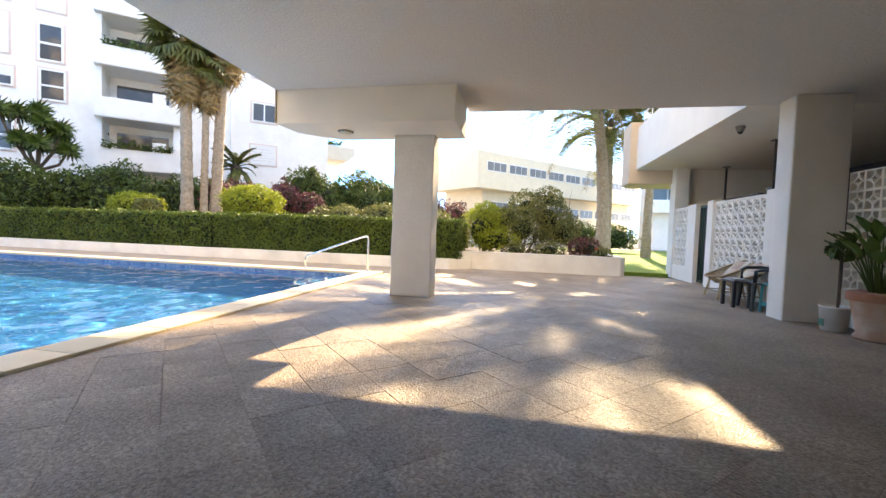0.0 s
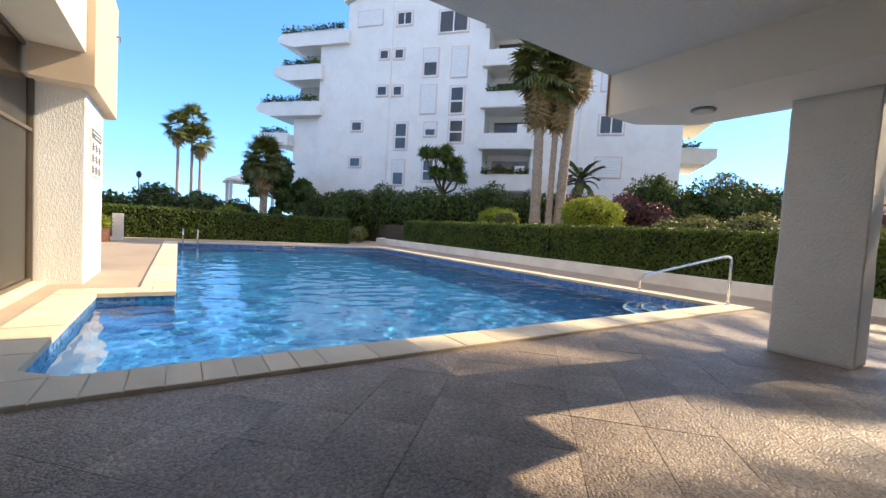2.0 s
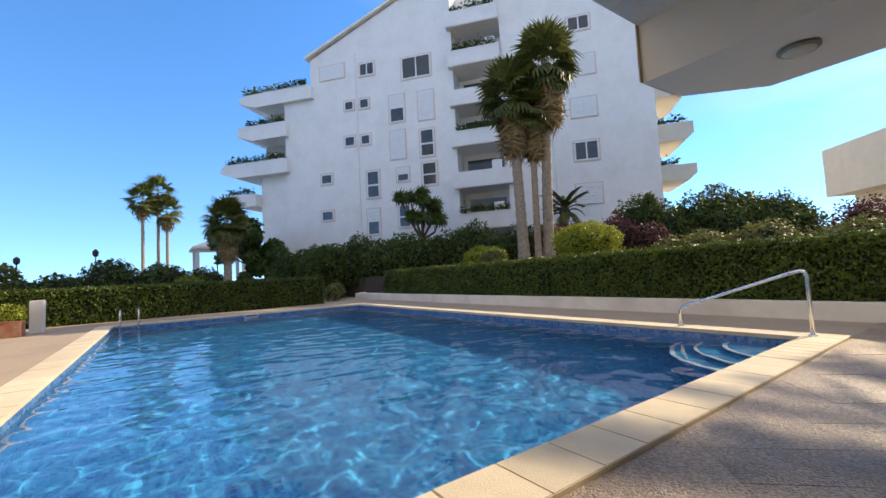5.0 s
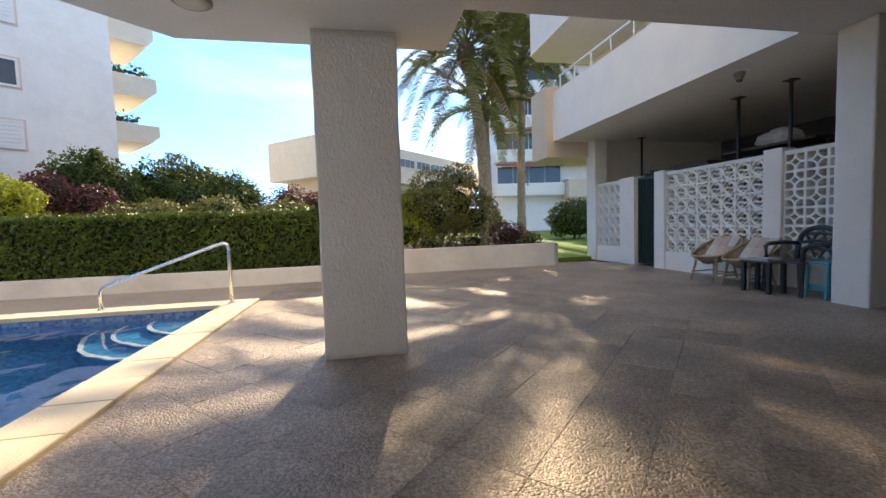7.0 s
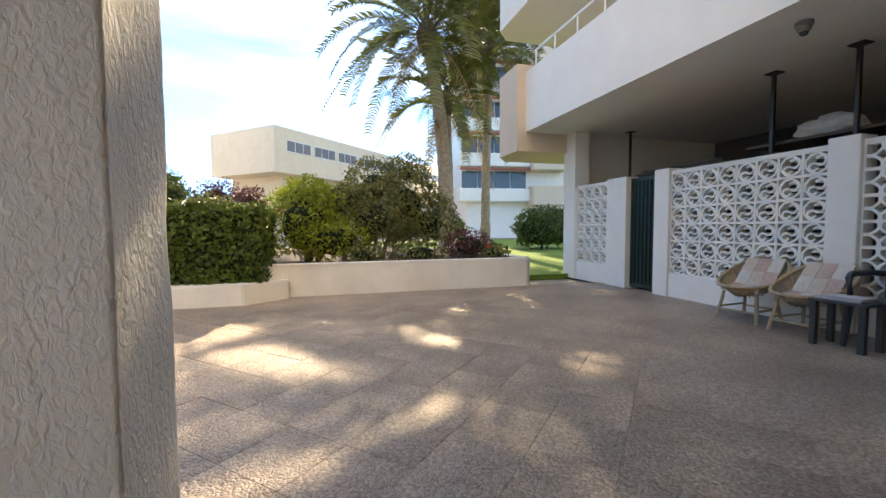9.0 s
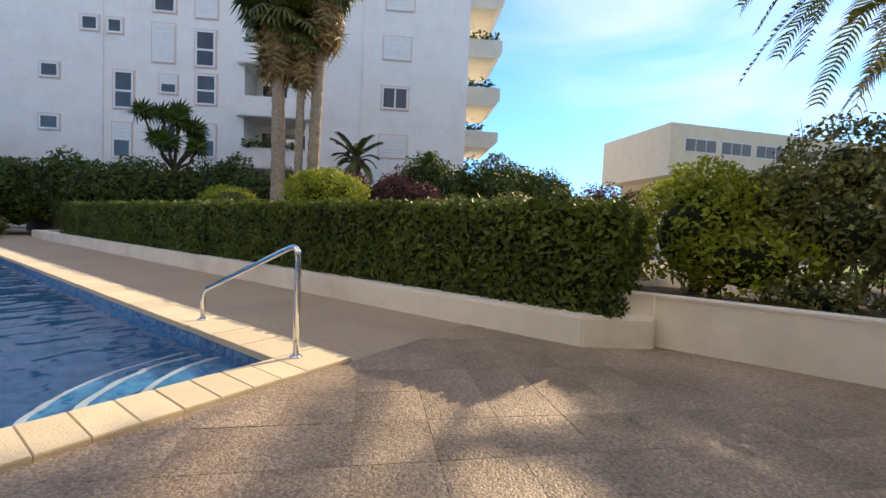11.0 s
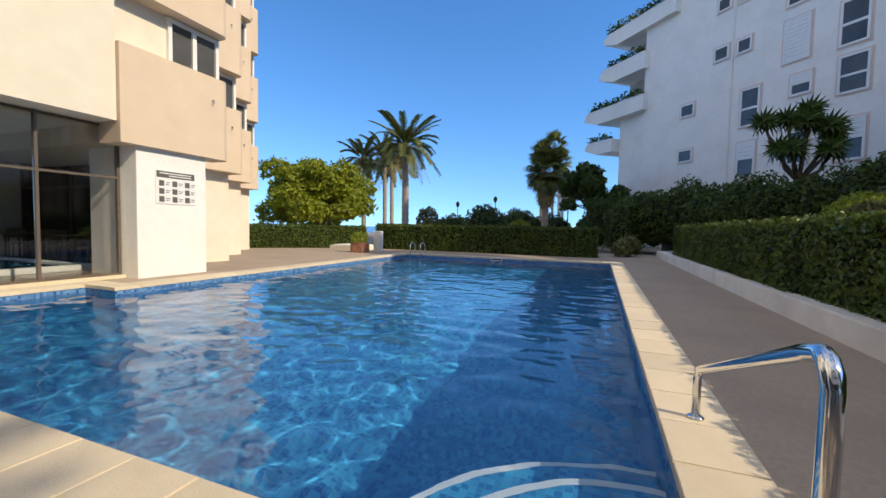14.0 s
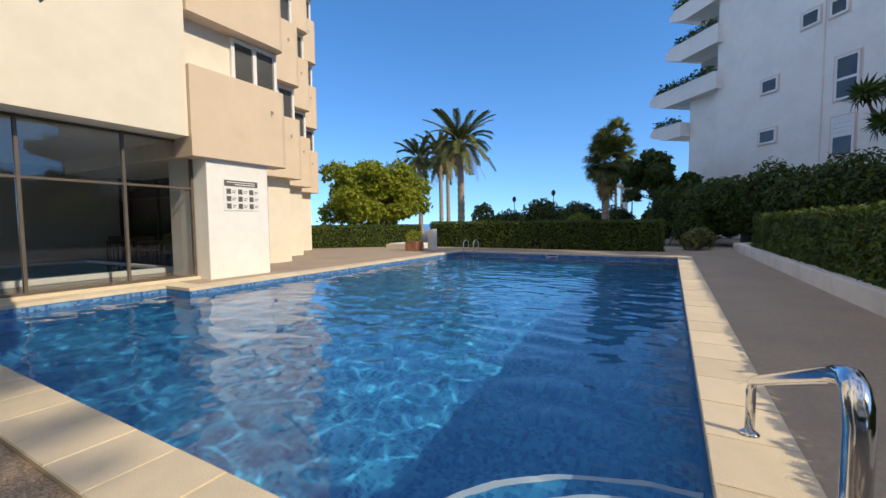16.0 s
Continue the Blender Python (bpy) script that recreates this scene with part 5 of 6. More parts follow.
cup = thing("meter_cupboard", "white painted cupboard door with a latch in the stucco wall", "cupboard")
bm = B()
box(bm, -2.36, -1.72, -0.822, -0.806, 0.06, 0.46, 0.004)
part("frame", bm, M["white"], cup)
bm = B()
box(bm, -2.302, -1.768, -0.8075, -0.8040, 0.078, 0.412)
part("gap", bm, M["dark_metal"], cup, "dark gap round the door")
bm = B()
box(bm, -2.29, -1.78, -0.807, -0.796, 0.09, 0.40, 0.004)
door = part("door", bm, M["white_frame"], cup)
bm = B()
box(bm, -2.27, -2.23, -0.797, -0.782, 0.22, 0.30, 0.004)
tube(bm, [(-2.25, -0.785, 0.27), (-2.27, -0.765, 0.24), (-2.25, -0.765, 0.21)], 0.008, 6)
part("latch", bm, M["dark_metal"], door)
bm = B()
tube(bm, [(-1.79, -0.792, 0.13), (-1.79, -0.792, 0.36)], 0.008, 6)
part("hinge", bm, M["dark_metal"], door)

# notice on the pier
sign = thing("pool_notice", "white pool rules board with a dark heading and nine pictograms", "sign")
sx0, sx1, sz0, sz1 = -8.33, -7.43, 1.56, 2.28
bm = B()
box(bm, sx0, sx1, -1.065, -1.052, sz0, sz1, 0.002)
part("board", bm, M["white_frame"], sign)
ink = mat("dark_print", (0.10, 0.09, 0.09), 0.5, (0.13, 0.12, 0.11), 20)
bm = B()
box(bm, sx0 + 0.02, sx1 - 0.02, -1.051, -1.0485, sz1 - 0.16, sz1 - 0.02)
part("heading", bm, ink, sign)
for i in range(3):
    for j in range(3):
        x, z = sx1 - 0.07 - 0.29 * i, sz1 - 0.22 - 0.17 * j
        bm = B()
        box(bm, x - 0.11, x, -1.051, -1.0485, z - 0.12, z)
        box(bm, x - 0.24, x - 0.14, -1.051, -1.0485, z - 0.05, z - 0.035)
        box(bm, x - 0.22, x - 0.14, -1.051, -1.0485, z - 0.09, z - 0.075)
        part("pictogram", bm, ink, sign)
bm = B()
for i in range(2):
    box(bm, sx0 + 0.10, sx1 - 0.08 - 0.2 * i, -1.0482, -1.047, sz1 - 0.075 - 0.05 * i, sz1 - 0.055 - 0.05 * i)
part("heading_text", bm, M["white_frame"], sign, "two bars of white heading text")

# inside the glass room
wood = mat("dark_wood", (0.10, 0.06, 0.04), 0.45, (0.07, 0.045, 0.03), 7)


def small_table(x, y):
    t = thing("table", "dark square table beside the indoor pool", "table", "room tables")
    bm = B()
    box(bm, -0.4, 0.4, -0.4, 0.4, 0.70, 0.74, 0.01)
    part("tabletop", bm, wood, t)
    for a in (-0.34, 0.34):
        for b in (-0.34, 0.34):
            bm = B()
            box(bm, a - 0.025, a + 0.025, b - 0.025, b + 0.025, 0.0, 0.70)
            part("leg", bm, wood, t)
    t.location = (x, y, 0.03)


def small_chair(x, y, a):
    t = thing("chair", "dark upright chair beside the indoor pool", "chair", "room chairs")
    bm = B()
    box(bm, -0.21, 0.21, -0.21, 0.21, 0.42, 0.46, 0.01)
    part("seat", bm, wood, t)
    bm = B()
    box(bm, -0.21, 0.21, 0.18, 0.21, 0.60, 0.86, 0.01)
    part("backrest", bm, wood, t)
    for p in (-0.18, 0.18):
        for q in (-0.18, 0.18):
            bm = B()
            box(bm, p - 0.018, p + 0.018, q - 0.018, q + 0.018, 0.0, 0.42 if q < 0 else 0.62)
            part("leg", bm, wood, t)
    t.matrix_world = Matrix.Translation((x, y, 0.03)) @ Matrix.Rotation(a, 4, "Z")


for x, y in ((-8.05, -5.3), (-8.05, -7.3)):
    small_table(x, y)
    for a in (0.1, math.pi - 0.15):
        small_chair(x + 0.7 * math.sin(-a), y + 0.7 * math.cos(a), a)
# the room's west side is glazed too, and looks out under the tower
win_w = thing("window_west", "dark-framed glass wall towards the garden", "window", kind="structure")
WY = (-9.0, -8.3, -6.5, -4.7, -2.65)
for y in WY:
    bm = B()
    box(bm, -8.75, -8.65, y - 0.035, y + 0.035, 0.03, 3.1)
    part("mullion", bm, M["dark_metal"], win_w)
for a, b in zip(WY, WY[1:]):
    for z in (0.03, 2.10, 3.04):
        bm = B()
        box(bm, -8.74, -8.66, a + 0.035, b - 0.035, z, z + 0.06)
        part("bar", bm, M["dark_metal"], win_w)
    for z0, z1 in ((0.09, 2.10), (2.16, 3.04)):
        bm = B()
        box(bm, -8.704, -8.696, a + 0.035, b - 0.035, z0, z1)
        part("pane", bm, M["glass"], win_w).visible_shadow = False

spa = thing("indoor_pool", "indoor pool with a low white rim behind the glass", "pool", kind="structure")
bm = B()
box(bm, -7.3, -3.2, -8.0, -3.4, 0.03, 0.05)
part("basin", bm, M["tile_pool"], spa)
for a, b, c, d in ((-7.45, -3.05, -3.4, -3.2), (-7.45, -3.05, -8.2, -8.0), (-7.45, -7.3, -8.0, -3.4), (-3.2, -3.05, -8.0, -3.4)):
    bm = B()
    box(bm, a, b, c, d, 0.03, 0.16, 0.02)
    part("rim", bm, M["white_frame"], spa)
bm = B()
box(bm, -7.3, -3.2, -8.0, -3.4, 0.052, 0.12)
part("water", bm, M["water"], spa)

palm_pot = thing("potted_palm", "small palm in a tall terracotta pot behind the glass", "potted plant")
bm = B()
lathe(bm, [(0.20, 0.03), (0.24, 0.10), (0.31, 0.58), (0.34, 0.60), (0.34, 0.68), (0.30, 0.68), (0.27, 0.62), (0.02, 0.61)], 22, (-8.15, -3.35, 0))
part("pot", bm, mat("dark_terracotta", (0.30, 0.13, 0.08), 0.7, (0.24, 0.10, 0.06), 7, 0.3, 50), palm_pot, smooth=True)
pf = frond_mesh("frond", 1.0, 0.75, 22, 0.30, M["palm"], 0.95, 0.1, 0.02)
for i in range(13):
    ob = new("frond", pf)
    ob.parent = palm_pot
    ob.matrix_local = Matrix.Translation((-8.15, -3.35, 0.62)) @ Matrix.Rotation(i * 2.399, 4, "Z") @ Matrix.Rotation(RNG.uniform(-0.5, 0.15), 4, "Y")

# terrace end: planter box, pot, white post
pot = thing("flower_pot", "square terracotta planter with a small shrub", "flower pot")
bm = B()
prism(bm, [(-17.4, -2.5), (-16.8, -2.5), (-16.8, -1.9), (-17.4, -1.9)], -0.02, 0.42)
part("pot", bm, mat("terracotta", (0.42, 0.16, 0.09), 0.8, (0.34, 0.13, 0.07), 7, 0.3, 50, stain=(0.6, 0.5, 0.42), stain_amount=0.5, stain_scale=4), pot)
p, d = blob_points((-17.1, -2.2, 0.62), (0.4, 0.4, 0.28), 300)
leaf_mesh("plant", p, d, 0.06, M["yellow_leaf"], pot)
bm = B()
box(bm, -18.1, -17.75, -1.9, -1.6, -0.02, 0.95, 0.01)
structure("post_white", bm, M["white"], "short white pillar at the pool's corner", "pillar")
bm = B()
prism(bm, [(-19.3, -4.4), (-17.9, -4.4), (-17.9, -2.7), (-19.3, -2.7)], -0.02, 0.22)
structure("plinth", bm, M["cream"], "low cream plinth with a board on it", "plinth")
board = thing("board", "thin wooden board lying on the plinth", "board")
bm = B()
box(bm, -19.2, -18.0, -4.3, -2.8, 0.221, 0.256, 0.005)
part("plank", bm, M["kerb"], board)

lp = thing("street_lamp", "black garden lamp post with a lantern head", "street lamp")
bm = B()
tube(bm, [(-38, 5.1, 0), (-38, 5.1, 4.3)], [0.06, 0.035], 8)
part("pole", bm, M["dark_metal"], lp)
bm = B()
lathe(bm, [(0.07, 4.3), (0.2, 4.45), (0.22, 4.75), (0.06, 4.95)], 10, (-38, 5.1, 0))
part("lantern", bm, M["dark_metal"], lp)
for x, y, z in ((-45, -3.0, 4.6), (-47, -8, 4.2)):
    copy_thing(lp, Matrix.Translation((x + 38, y - 5.1, z - 4.9)))

# ================================================================ the breeze-block screen
SX0, SX1 = 5.15, 5.35
white = M["screen"]
scr = thing("wall_screen", "white painted screen wall with breeze-block panels", "wall", kind="structure")
for y0, y1, z1 in ((5.75, 5.98, 1.97), (6.83, 7.11, 2.0), (9.17, 9.46, 1.99), (10.1, 10.62, 1.97), (11.62, 11.68, 1.9)):
    bm = B()
    box(bm, SX0 - 0.03, SX1 + 0.03, y0, y1, -0.02, z1, 0.012)
    part("post", bm, white, scr)
for y0, y1 in ((5.98, 6.83), (7.11, 9.17), (10.62, 11.62)):
    bm = B()
    box(bm, SX0, SX1, y0, y1, -0.02, 0.36, 0.01)
    part("base", bm, white, scr)
    bm = B()
    box(bm, SX0 + 0.02, SX1 - 0.02, y0, y1, 1.90, 1.945, 0.006)
    part("top_course", bm, white, scr)


def block_mesh(s, quarter):
    """A pierced block: square rim and curved ribs; quarter blocks make circles with their neighbours, the others carry scrolls."""
    bm = B()
    d = 0.075
    w = 0.016
    for a, b, c, e in ((0, s, 0, w), (0, s, s - w, s), (0, w, w, s - w), (s - w, s, w, s - w)):
        box(bm, -d, d, a, b, c, e)
    arcs = []
    if quarter:
        for cy, cz, a0 in ((0, 0, 0), (s, 0, 90), (s, s, 180), (0, s, 270)):
            arcs.append((cy, cz, s * 0.54, a0, a0 + 90))
    else:
        arcs += [(s * 0.5, s * 0.5, s * 0.43, 20, 380), (s * 0.36, s * 0.60, s * 0.19, 30, 320), (s * 0.62, s * 0.34, s * 0.16, 200, 480)]
    for cy, cz, r, a0, a1 in arcs:
        n = 5 if quarter else 9
        ring = []
        for i in range(n + 1):
            a = radians(a0 + (a1 - a0) * i / n)
            pts = [(min(max(cy + q * math.cos(a), 0.004), s - 0.004), min(max(cz + q * math.sin(a), 0.004), s - 0.004)) for q in (r - 0.012, r + 0.012)]
            ring.append([bm.verts.new((x, *p)) for x, p in ((-d * 0.9, pts[0]), (-d * 0.9, pts[1]), (d * 0.9, pts[1]), (d * 0.9, pts[0]))])
        for u, v in zip(ring, ring[1:]):
            for k in range(4):
                bm.faces.new((u[k], u[(k + 1) % 4], v[(k + 1) % 4], v[k]))
    bmesh.ops.recalc_face_normals(bm, faces=bm.faces)
    me = bpy.data.meshes.new("breeze_block")
    bm.to_mesh(me)
    bm.free()
    me.materials.append(M["block"])
    return me


M["block"] = mat("breeze_block_paint", (0.87, 0.83, 0.75), 0.85, (0.80, 0.76, 0.68), 8, 0.4, 60, per_object=0.06)
for y0, y1, cols, rows, quarter in ((5.98, 6.83, 3, 6, True), (7.11, 9.17, 8, 6, False), (10.62, 11.62, 4, 6, False)):
    sy, sz = (y1 - y0) / cols, (1.90 - 0.36) / rows
    me = block_mesh(1.0 * sz, quarter)
    for i in range(cols):
        for j in range(rows):
            ob = new("breeze_block", me)
            ob.parent = scr
            ob.matrix_local = Matrix.Translation(((SX0 + SX1) / 2 + RNG.uniform(-0.004, 0.004), y0 + sy * i, 0.36 + sz * j)) @ Matrix.Diagonal((1, sy / sz, 1, 1))

# second panel beyond the column, where the pots stand
scr2 = thing("wall_screen_south", "white breeze-block panel behind the flower pots", "wall", kind="structure")
bm = B()
box(bm, 5.20, 5.36, 3.4, 5.36, -0.02, 0.5, 0.01)
part("base", bm, white, scr2)
me = block_mesh(0.257, True)
for i in range(7):
    for j in range(6):
        ob = new("breeze_block", me)
        ob.parent = scr2
        ob.location = (5.28, 3.56 + 0.257 * i, 0.5 + 0.257 * j)
bm = B()
box(bm, 5.15, 5.4, -6, 3.55, -0.02, 3.1)
structure("wall_passage", bm, white, "white painted wall along the passage", "wall")

gate = thing("gate", "dark green metal gate in the screen wall", "gate")
green = mat("green_paint", (0.012, 0.035, 0.028), 0.45, (0.008, 0.025, 0.02), 7)
bm = B()
for a, b, c, d in ((9.47, 9.52, 0.04, 1.93), (10.05, 10.09, 0.04, 1.93), (9.52, 10.05, 0.04, 0.1), (9.52, 10.05, 1.87, 1.93)):
    box(bm, 5.22, 5.27, a, b, c, d)
part("gate_frame", bm, green, gate)
bm = B()
box(bm, 5.238, 5.252, 9.52, 10.05, 0.1, 1.87)
part("panel", bm, green, gate)
for i in range(6):
    bm = B()
    box(bm, 5.215, 5.236, 9.55 + 0.085 * i, 9.57 + 0.085 * i, 0.1, 1.87)
    part("bar", bm, green, gate)

# store room behind the screen
for x, y, z0 in ((5.75, 8.12, 1.2), (5.75, 7.22, 1.2), (6.3, 11.4, 1.2)):
    t = thing("ceiling_pole", "dark metal pole carrying the shelf from the soffit", "pole", "shelf poles")
    bm = B()
    tube(bm, [(x, y, z0 - 1.2), (x, y, 3.1)], 0.028, 10)
    part("pole", bm, M["dark_metal"], t)
    bm = B()
    box(bm, x - 0.08, x + 0.08, y - 0.08, y + 0.08, 3.085, 3.1, 0.003)
    part("plate", bm, M["dark_metal"], t)
sh = thing("shelf", "dark plank shelf between the poles", "shelf")
bm = B()
box(bm, 5.8, 6.5, 6.9, 8.5, 2.16, 2.20, 0.005)
part("plank", bm, wood, sh)
for y in (6.95, 8.45):
    bm = B()
    box(bm, 6.1, 6.18, y - 0.03, y + 0.03, -0.02, 2.16)
    part("upright", bm, wood, sh)
bag = thing("plastic_bundle", "crumpled white plastic bundle on the shelf", "bundle")
bm = B()
bmesh.ops.create_icosphere(bm, subdivisions=4, radius=1, matrix=Matrix.Translation((6.05, 7.62, 2.32)) @ Matrix.Diagonal((0.17, 0.34, 0.14, 1)))
for v in bm.verts:
    v.co += (v.co - Vector((6.05, 7.62, 2.32))) * (0.35 * noise.noise(v.co * 7) + 0.12 * noise.noise(v.co * 21))
    v.co.z = max(v.co.z, 2.202)
part("sheet", bm, mat("white_plastic", (0.62, 0.62, 0.60), 0.4, (0.5, 0.5, 0.49), 15), bag)
rack = thing("stored_boards", "dark boards stored above the gate", "boards")
for i in range(4):
    bm = B()
    box(bm, 5.9, 6.4, 8.8 + 0.05 * i, 11.2 - 0.2 * i, 1.96 + 0.05 * i, 2.0 + 0.05 * i, 0.006)
    part("plank", bm, wood, rack)
for y in (9.0, 10.6):
    bm = B()
    box(bm, 6.1, 6.18, y - 0.03, y + 0.03, -0.02, 1.96)
    part("upright", bm, wood, rack)

# ================================================================ chairs, stool, pots
cane = mat("wicker_cane", (0.50, 0.37, 0.22), 0.55, (0.36, 0.26, 0.15), 20, 0.3, 60)
weave = mat("wicker_weave", (0.62, 0.50, 0.36), 0.7, (0.50, 0.39, 0.27), 45, 0.8, 90)
black_plastic = mat("dark_plastic", (0.028, 0.032, 0.036), 0.42, (0.04, 0.044, 0.048), 6)
teal = mat("teal_plastic", (0.03, 0.36, 0.42), 0.4, (0.025, 0.32, 0.38), 5)
CUSH = [mat("cushion_" + n, c, 0.95, tuple(q * 0.8 for q in c), 30, 0.5, 120) for n, c in (("cream", (0.70, 0.64, 0.54)), ("rose", (0.60, 0.42, 0.34)), ("sand", (0.66, 0.52, 0.41)))]


def wicker_chair(m):
    """Facing -x: a round cane seat shell whose rim runs on into arms and back."""
    t = thing("wicker_chair", "rattan armchair with a patchwork cushion against the screen wall", "chair", "wicker chairs")

    def rim(a):
        s = 0.5 - 0.5 * math.cos(a)                      # 0 at the front, 1 at the back
        return Vector((-0.36 * math.cos(a) + 0.06 * s, 0.31 * math.sin(a), 0.40 + 0.33 * s ** 1.6))
    bm = B()
    n = 28
    tube(bm, [rim(2 * math.pi * i / n) for i in range(n + 1)], 0.019, 8)
    part("rim", bm, cane, t, smooth=True)
    bm = B()
    rows = []
    for k in range(6):
        q = k / 5
        row = []
        for i in range(n):
            p = rim(2 * math.pi * i / n)
            c = Vector((-0.02, 0, 0.32))
            row.append(bm.verts.new(c.lerp(p, q ** 0.8) - Vector((0, 0, 0.06 * math.sin(math.pi * q)))))
        rows.append(row)
    for u, v in zip(rows, rows[1:]):
        for i in range(n):
            bm.faces.new((u[i], u[(i + 1) % n], v[(i + 1) % n], v[i]))
    bmesh.ops.solidify(bm, geom=list(bm.faces), thickness=0.012)
    part("seat_shell", bm, weave, t, smooth=True)
    for i in range(18):
        a = 2 * math.pi * (i + 0.5) / 18
        bm = B()
        p = rim(a)
        tube(bm, [p, Vector((0, 0, 0.30)).lerp(p, 0.5) - Vector((0, 0, 0.075)), Vector((-0.02, 0, 0.29))], 0.007, 5)
        part("rib", bm, cane, t)
    for x, y in ((-0.27, -0.22), (-0.27, 0.22), (0.24, -0.2), (0.24, 0.2)):
        bm = B()
        tube(bm, [(x, y, 0.0), (x * 0.82, y * 0.85, 0.22), (x * 0.75, y * 0.8, 0.33)], 0.019, 8)
        part("leg", bm, cane, t)
    for pts in (((-0.25, -0.21, 0.12), (-0.25, 0.21, 0.12)), ((0.22, -0.19, 0.12), (0.22, 0.19, 0.12)), ((-0.25, 0.21, 0.14), (0.22, 0.19, 0.14)), ((-0.25, -0.21, 0.14), (0.22, -0.19, 0.14))):
        bm = B()
        tube(bm, pts, 0.012, 6)
        part("stretcher", bm, cane, t)
    cu = new("cushion")
    cu.parent = t
    k = 0
    for iy in range(3):
        for ix in range(4):
            bm = B()
            lo = []
            x0, y0 = -0.22 + 0.13 * ix, -0.2 + 0.135 * iy
            cs = []
            for dx, dy in ((0, 0), (0.128, 0), (0.128, 0.132), (0, 0.132)):
                x, y = x0 + dx, y0 + dy
                cs.append((x, y, 0.345 + max(0, x - 0.02) * 1.15 + 0.12 * y * y))
            top = [bm.verts.new((x, y, z + 0.035)) for x, y, z in cs]
            bot = [bm.verts.new((x, y, z - 0.01)) for x, y, z in cs]
            mid = bm.verts.new((sum(c[0] for c in cs) / 4, sum(c[1] for c in cs) / 4, sum(c[2] for c in cs) / 4 + 0.05))
            for i in range(4):
                bm.faces.new((top[i], top[(i + 1) % 4], mid))
                bm.faces.new((bot[i], bot[(i + 1) % 4], top[(i + 1) % 4], top[i]))
            part("patch", bm, CUSH[(ix * 2 + iy + k) % 3], cu, smooth=False)
    t.matrix_world = m
    return t


wicker_chair(Matrix.Translation((4.80, 7.62, 0)) @ Matrix.Rotation(radians(8), 4, "Z"))
wicker_chair(Matrix.Translation((4.76, 6.98, 0)) @ Matrix.Rotation(radians(2), 4, "Z"))


def plastic_armchair(m):
    """Facing -x: moulded armchair with a pierced fan back."""
    t = thing("plastic_armchair", "dark moulded plastic armchair with a pierced back", "chair")
    bm = B()
    box(bm, -0.24, 0.2, -0.23, 0.23, 0.41, 0.44, 0.012)
    part("seat", bm, black_plastic, t)
    back = []
    bm = B()
    arch = [Vector((0.20, -0.25, 0.42)), Vector((0.24, -0.28, 0.62))] + [Vector((0.27, -0.28 * math.cos(a), 0.66 + 0.20 * math.sin(a))) for a in (math.pi * i / 12 for i in range(13))] + [Vector((0.24, 0.28, 0.62)), Vector((0.20, 0.25, 0.42))]
    tube(bm, arch, 0.032, 8)
    part("back_frame", bm, black_plastic, t, smooth=True)
    for z in (0.56, 0.66, 0.76):
        bm = B()
        tube(bm, [(0.22 + (z - 0.42) * 0.13, y, z + 0.02 * math.cos(y * 8)) for y in (-0.27, -0.13, 0, 0.13, 0.27)], 0.02, 6)
        part("back_slat", bm, black_plastic, t)
    for s in (-1, 1):
        for y0, y1 in ((0.03, 0.2), (0.2, 0.03)):
            bm = B()
            tube(bm, [(0.22, s * y0, 0.46), (0.25, s * (y0 + y1) / 2, 0.62), (0.27, s * y1, 0.80)], 0.014, 6)
            part("lattice", bm, black_plastic, t)
        bm = B()
        tube(bm, [(0.24, s * 0.28, 0.64), (0.05, s * 0.31, 0.66), (-0.18, s * 0.30, 0.65), (-0.25, s * 0.27, 0.62), (-0.25, s * 0.25, 0.44)], 0.027, 8)
        part("armrest", bm, black_plastic, t, smooth=True)
        for x in (-0.25, 0.24):
            bm = B()
            tube(bm, [(x, s * 0.25, 0.43), (x * 1.12, s * 0.27, 0.0)], [0.036, 0.024], 8)
            part("leg", bm, black_plastic, t)
    t.matrix_world = m


plastic_armchair(Matrix.Translation((4.78, 6.27, 0)) @ Matrix.Rotation(radians(-6), 4, "Z"))
tb = thing("side_table", "dark low table with a folded cloth beside the chairs", "table")
bm = B()
box(bm, 4.33, 4.62, 6.30, 6.74, 0.40, 0.43, 0.01)
part("tabletop", bm, black_plastic, tb)
for x in (4.36, 4.59):
    for y in (6.34, 6.70):
        bm = B()
        box(bm, x - 0.025, x + 0.025, y - 0.025, y + 0.025, 0, 0.40, 0.006)
        part("leg", bm, black_plastic, tb)
cl = thing("folded_cloth", "folded pale grey cloth on the low table", "cloth")
bm = B()
for i in range(3):
    box(bm, 4.35 + 0.01 * i, 4.60 - 0.012 * i, 6.36, 6.70 - 0.02 * i, 0.432 + 0.012 * i, 0.442 + 0.012 * i, 0.004)
part("fold", bm, mat("pale_cloth", (0.5, 0.5, 0.48), 0.95, (0.40, 0.40, 0.39), 20, 0.5, 60), cl)

st = thing("stool", "teal plastic step stool beside the column", "stool")
bm = B()
box(bm, 4.62, 4.98, 5.84, 6.08, 0.42, 0.45, 0.01)
part("seat", bm, teal, st)
for x in (4.63, 4.95):
    for y in (5.85, 6.07):
        bm = B()
        tube(bm, [(x + (0.02 if x > 4.8 else -0.02), y, 0.0), (x, y, 0.42)], 0.02, 6)
        part("leg", bm, teal, st)
bm = B()
box(bm, 4.62, 4.96, 5.845, 5.865, 0.10, 0.16, 0.004)
box(bm, 4.62, 4.64, 5.86, 6.06, 0.10, 0.16, 0.004)
part("stretcher", bm, teal, st)

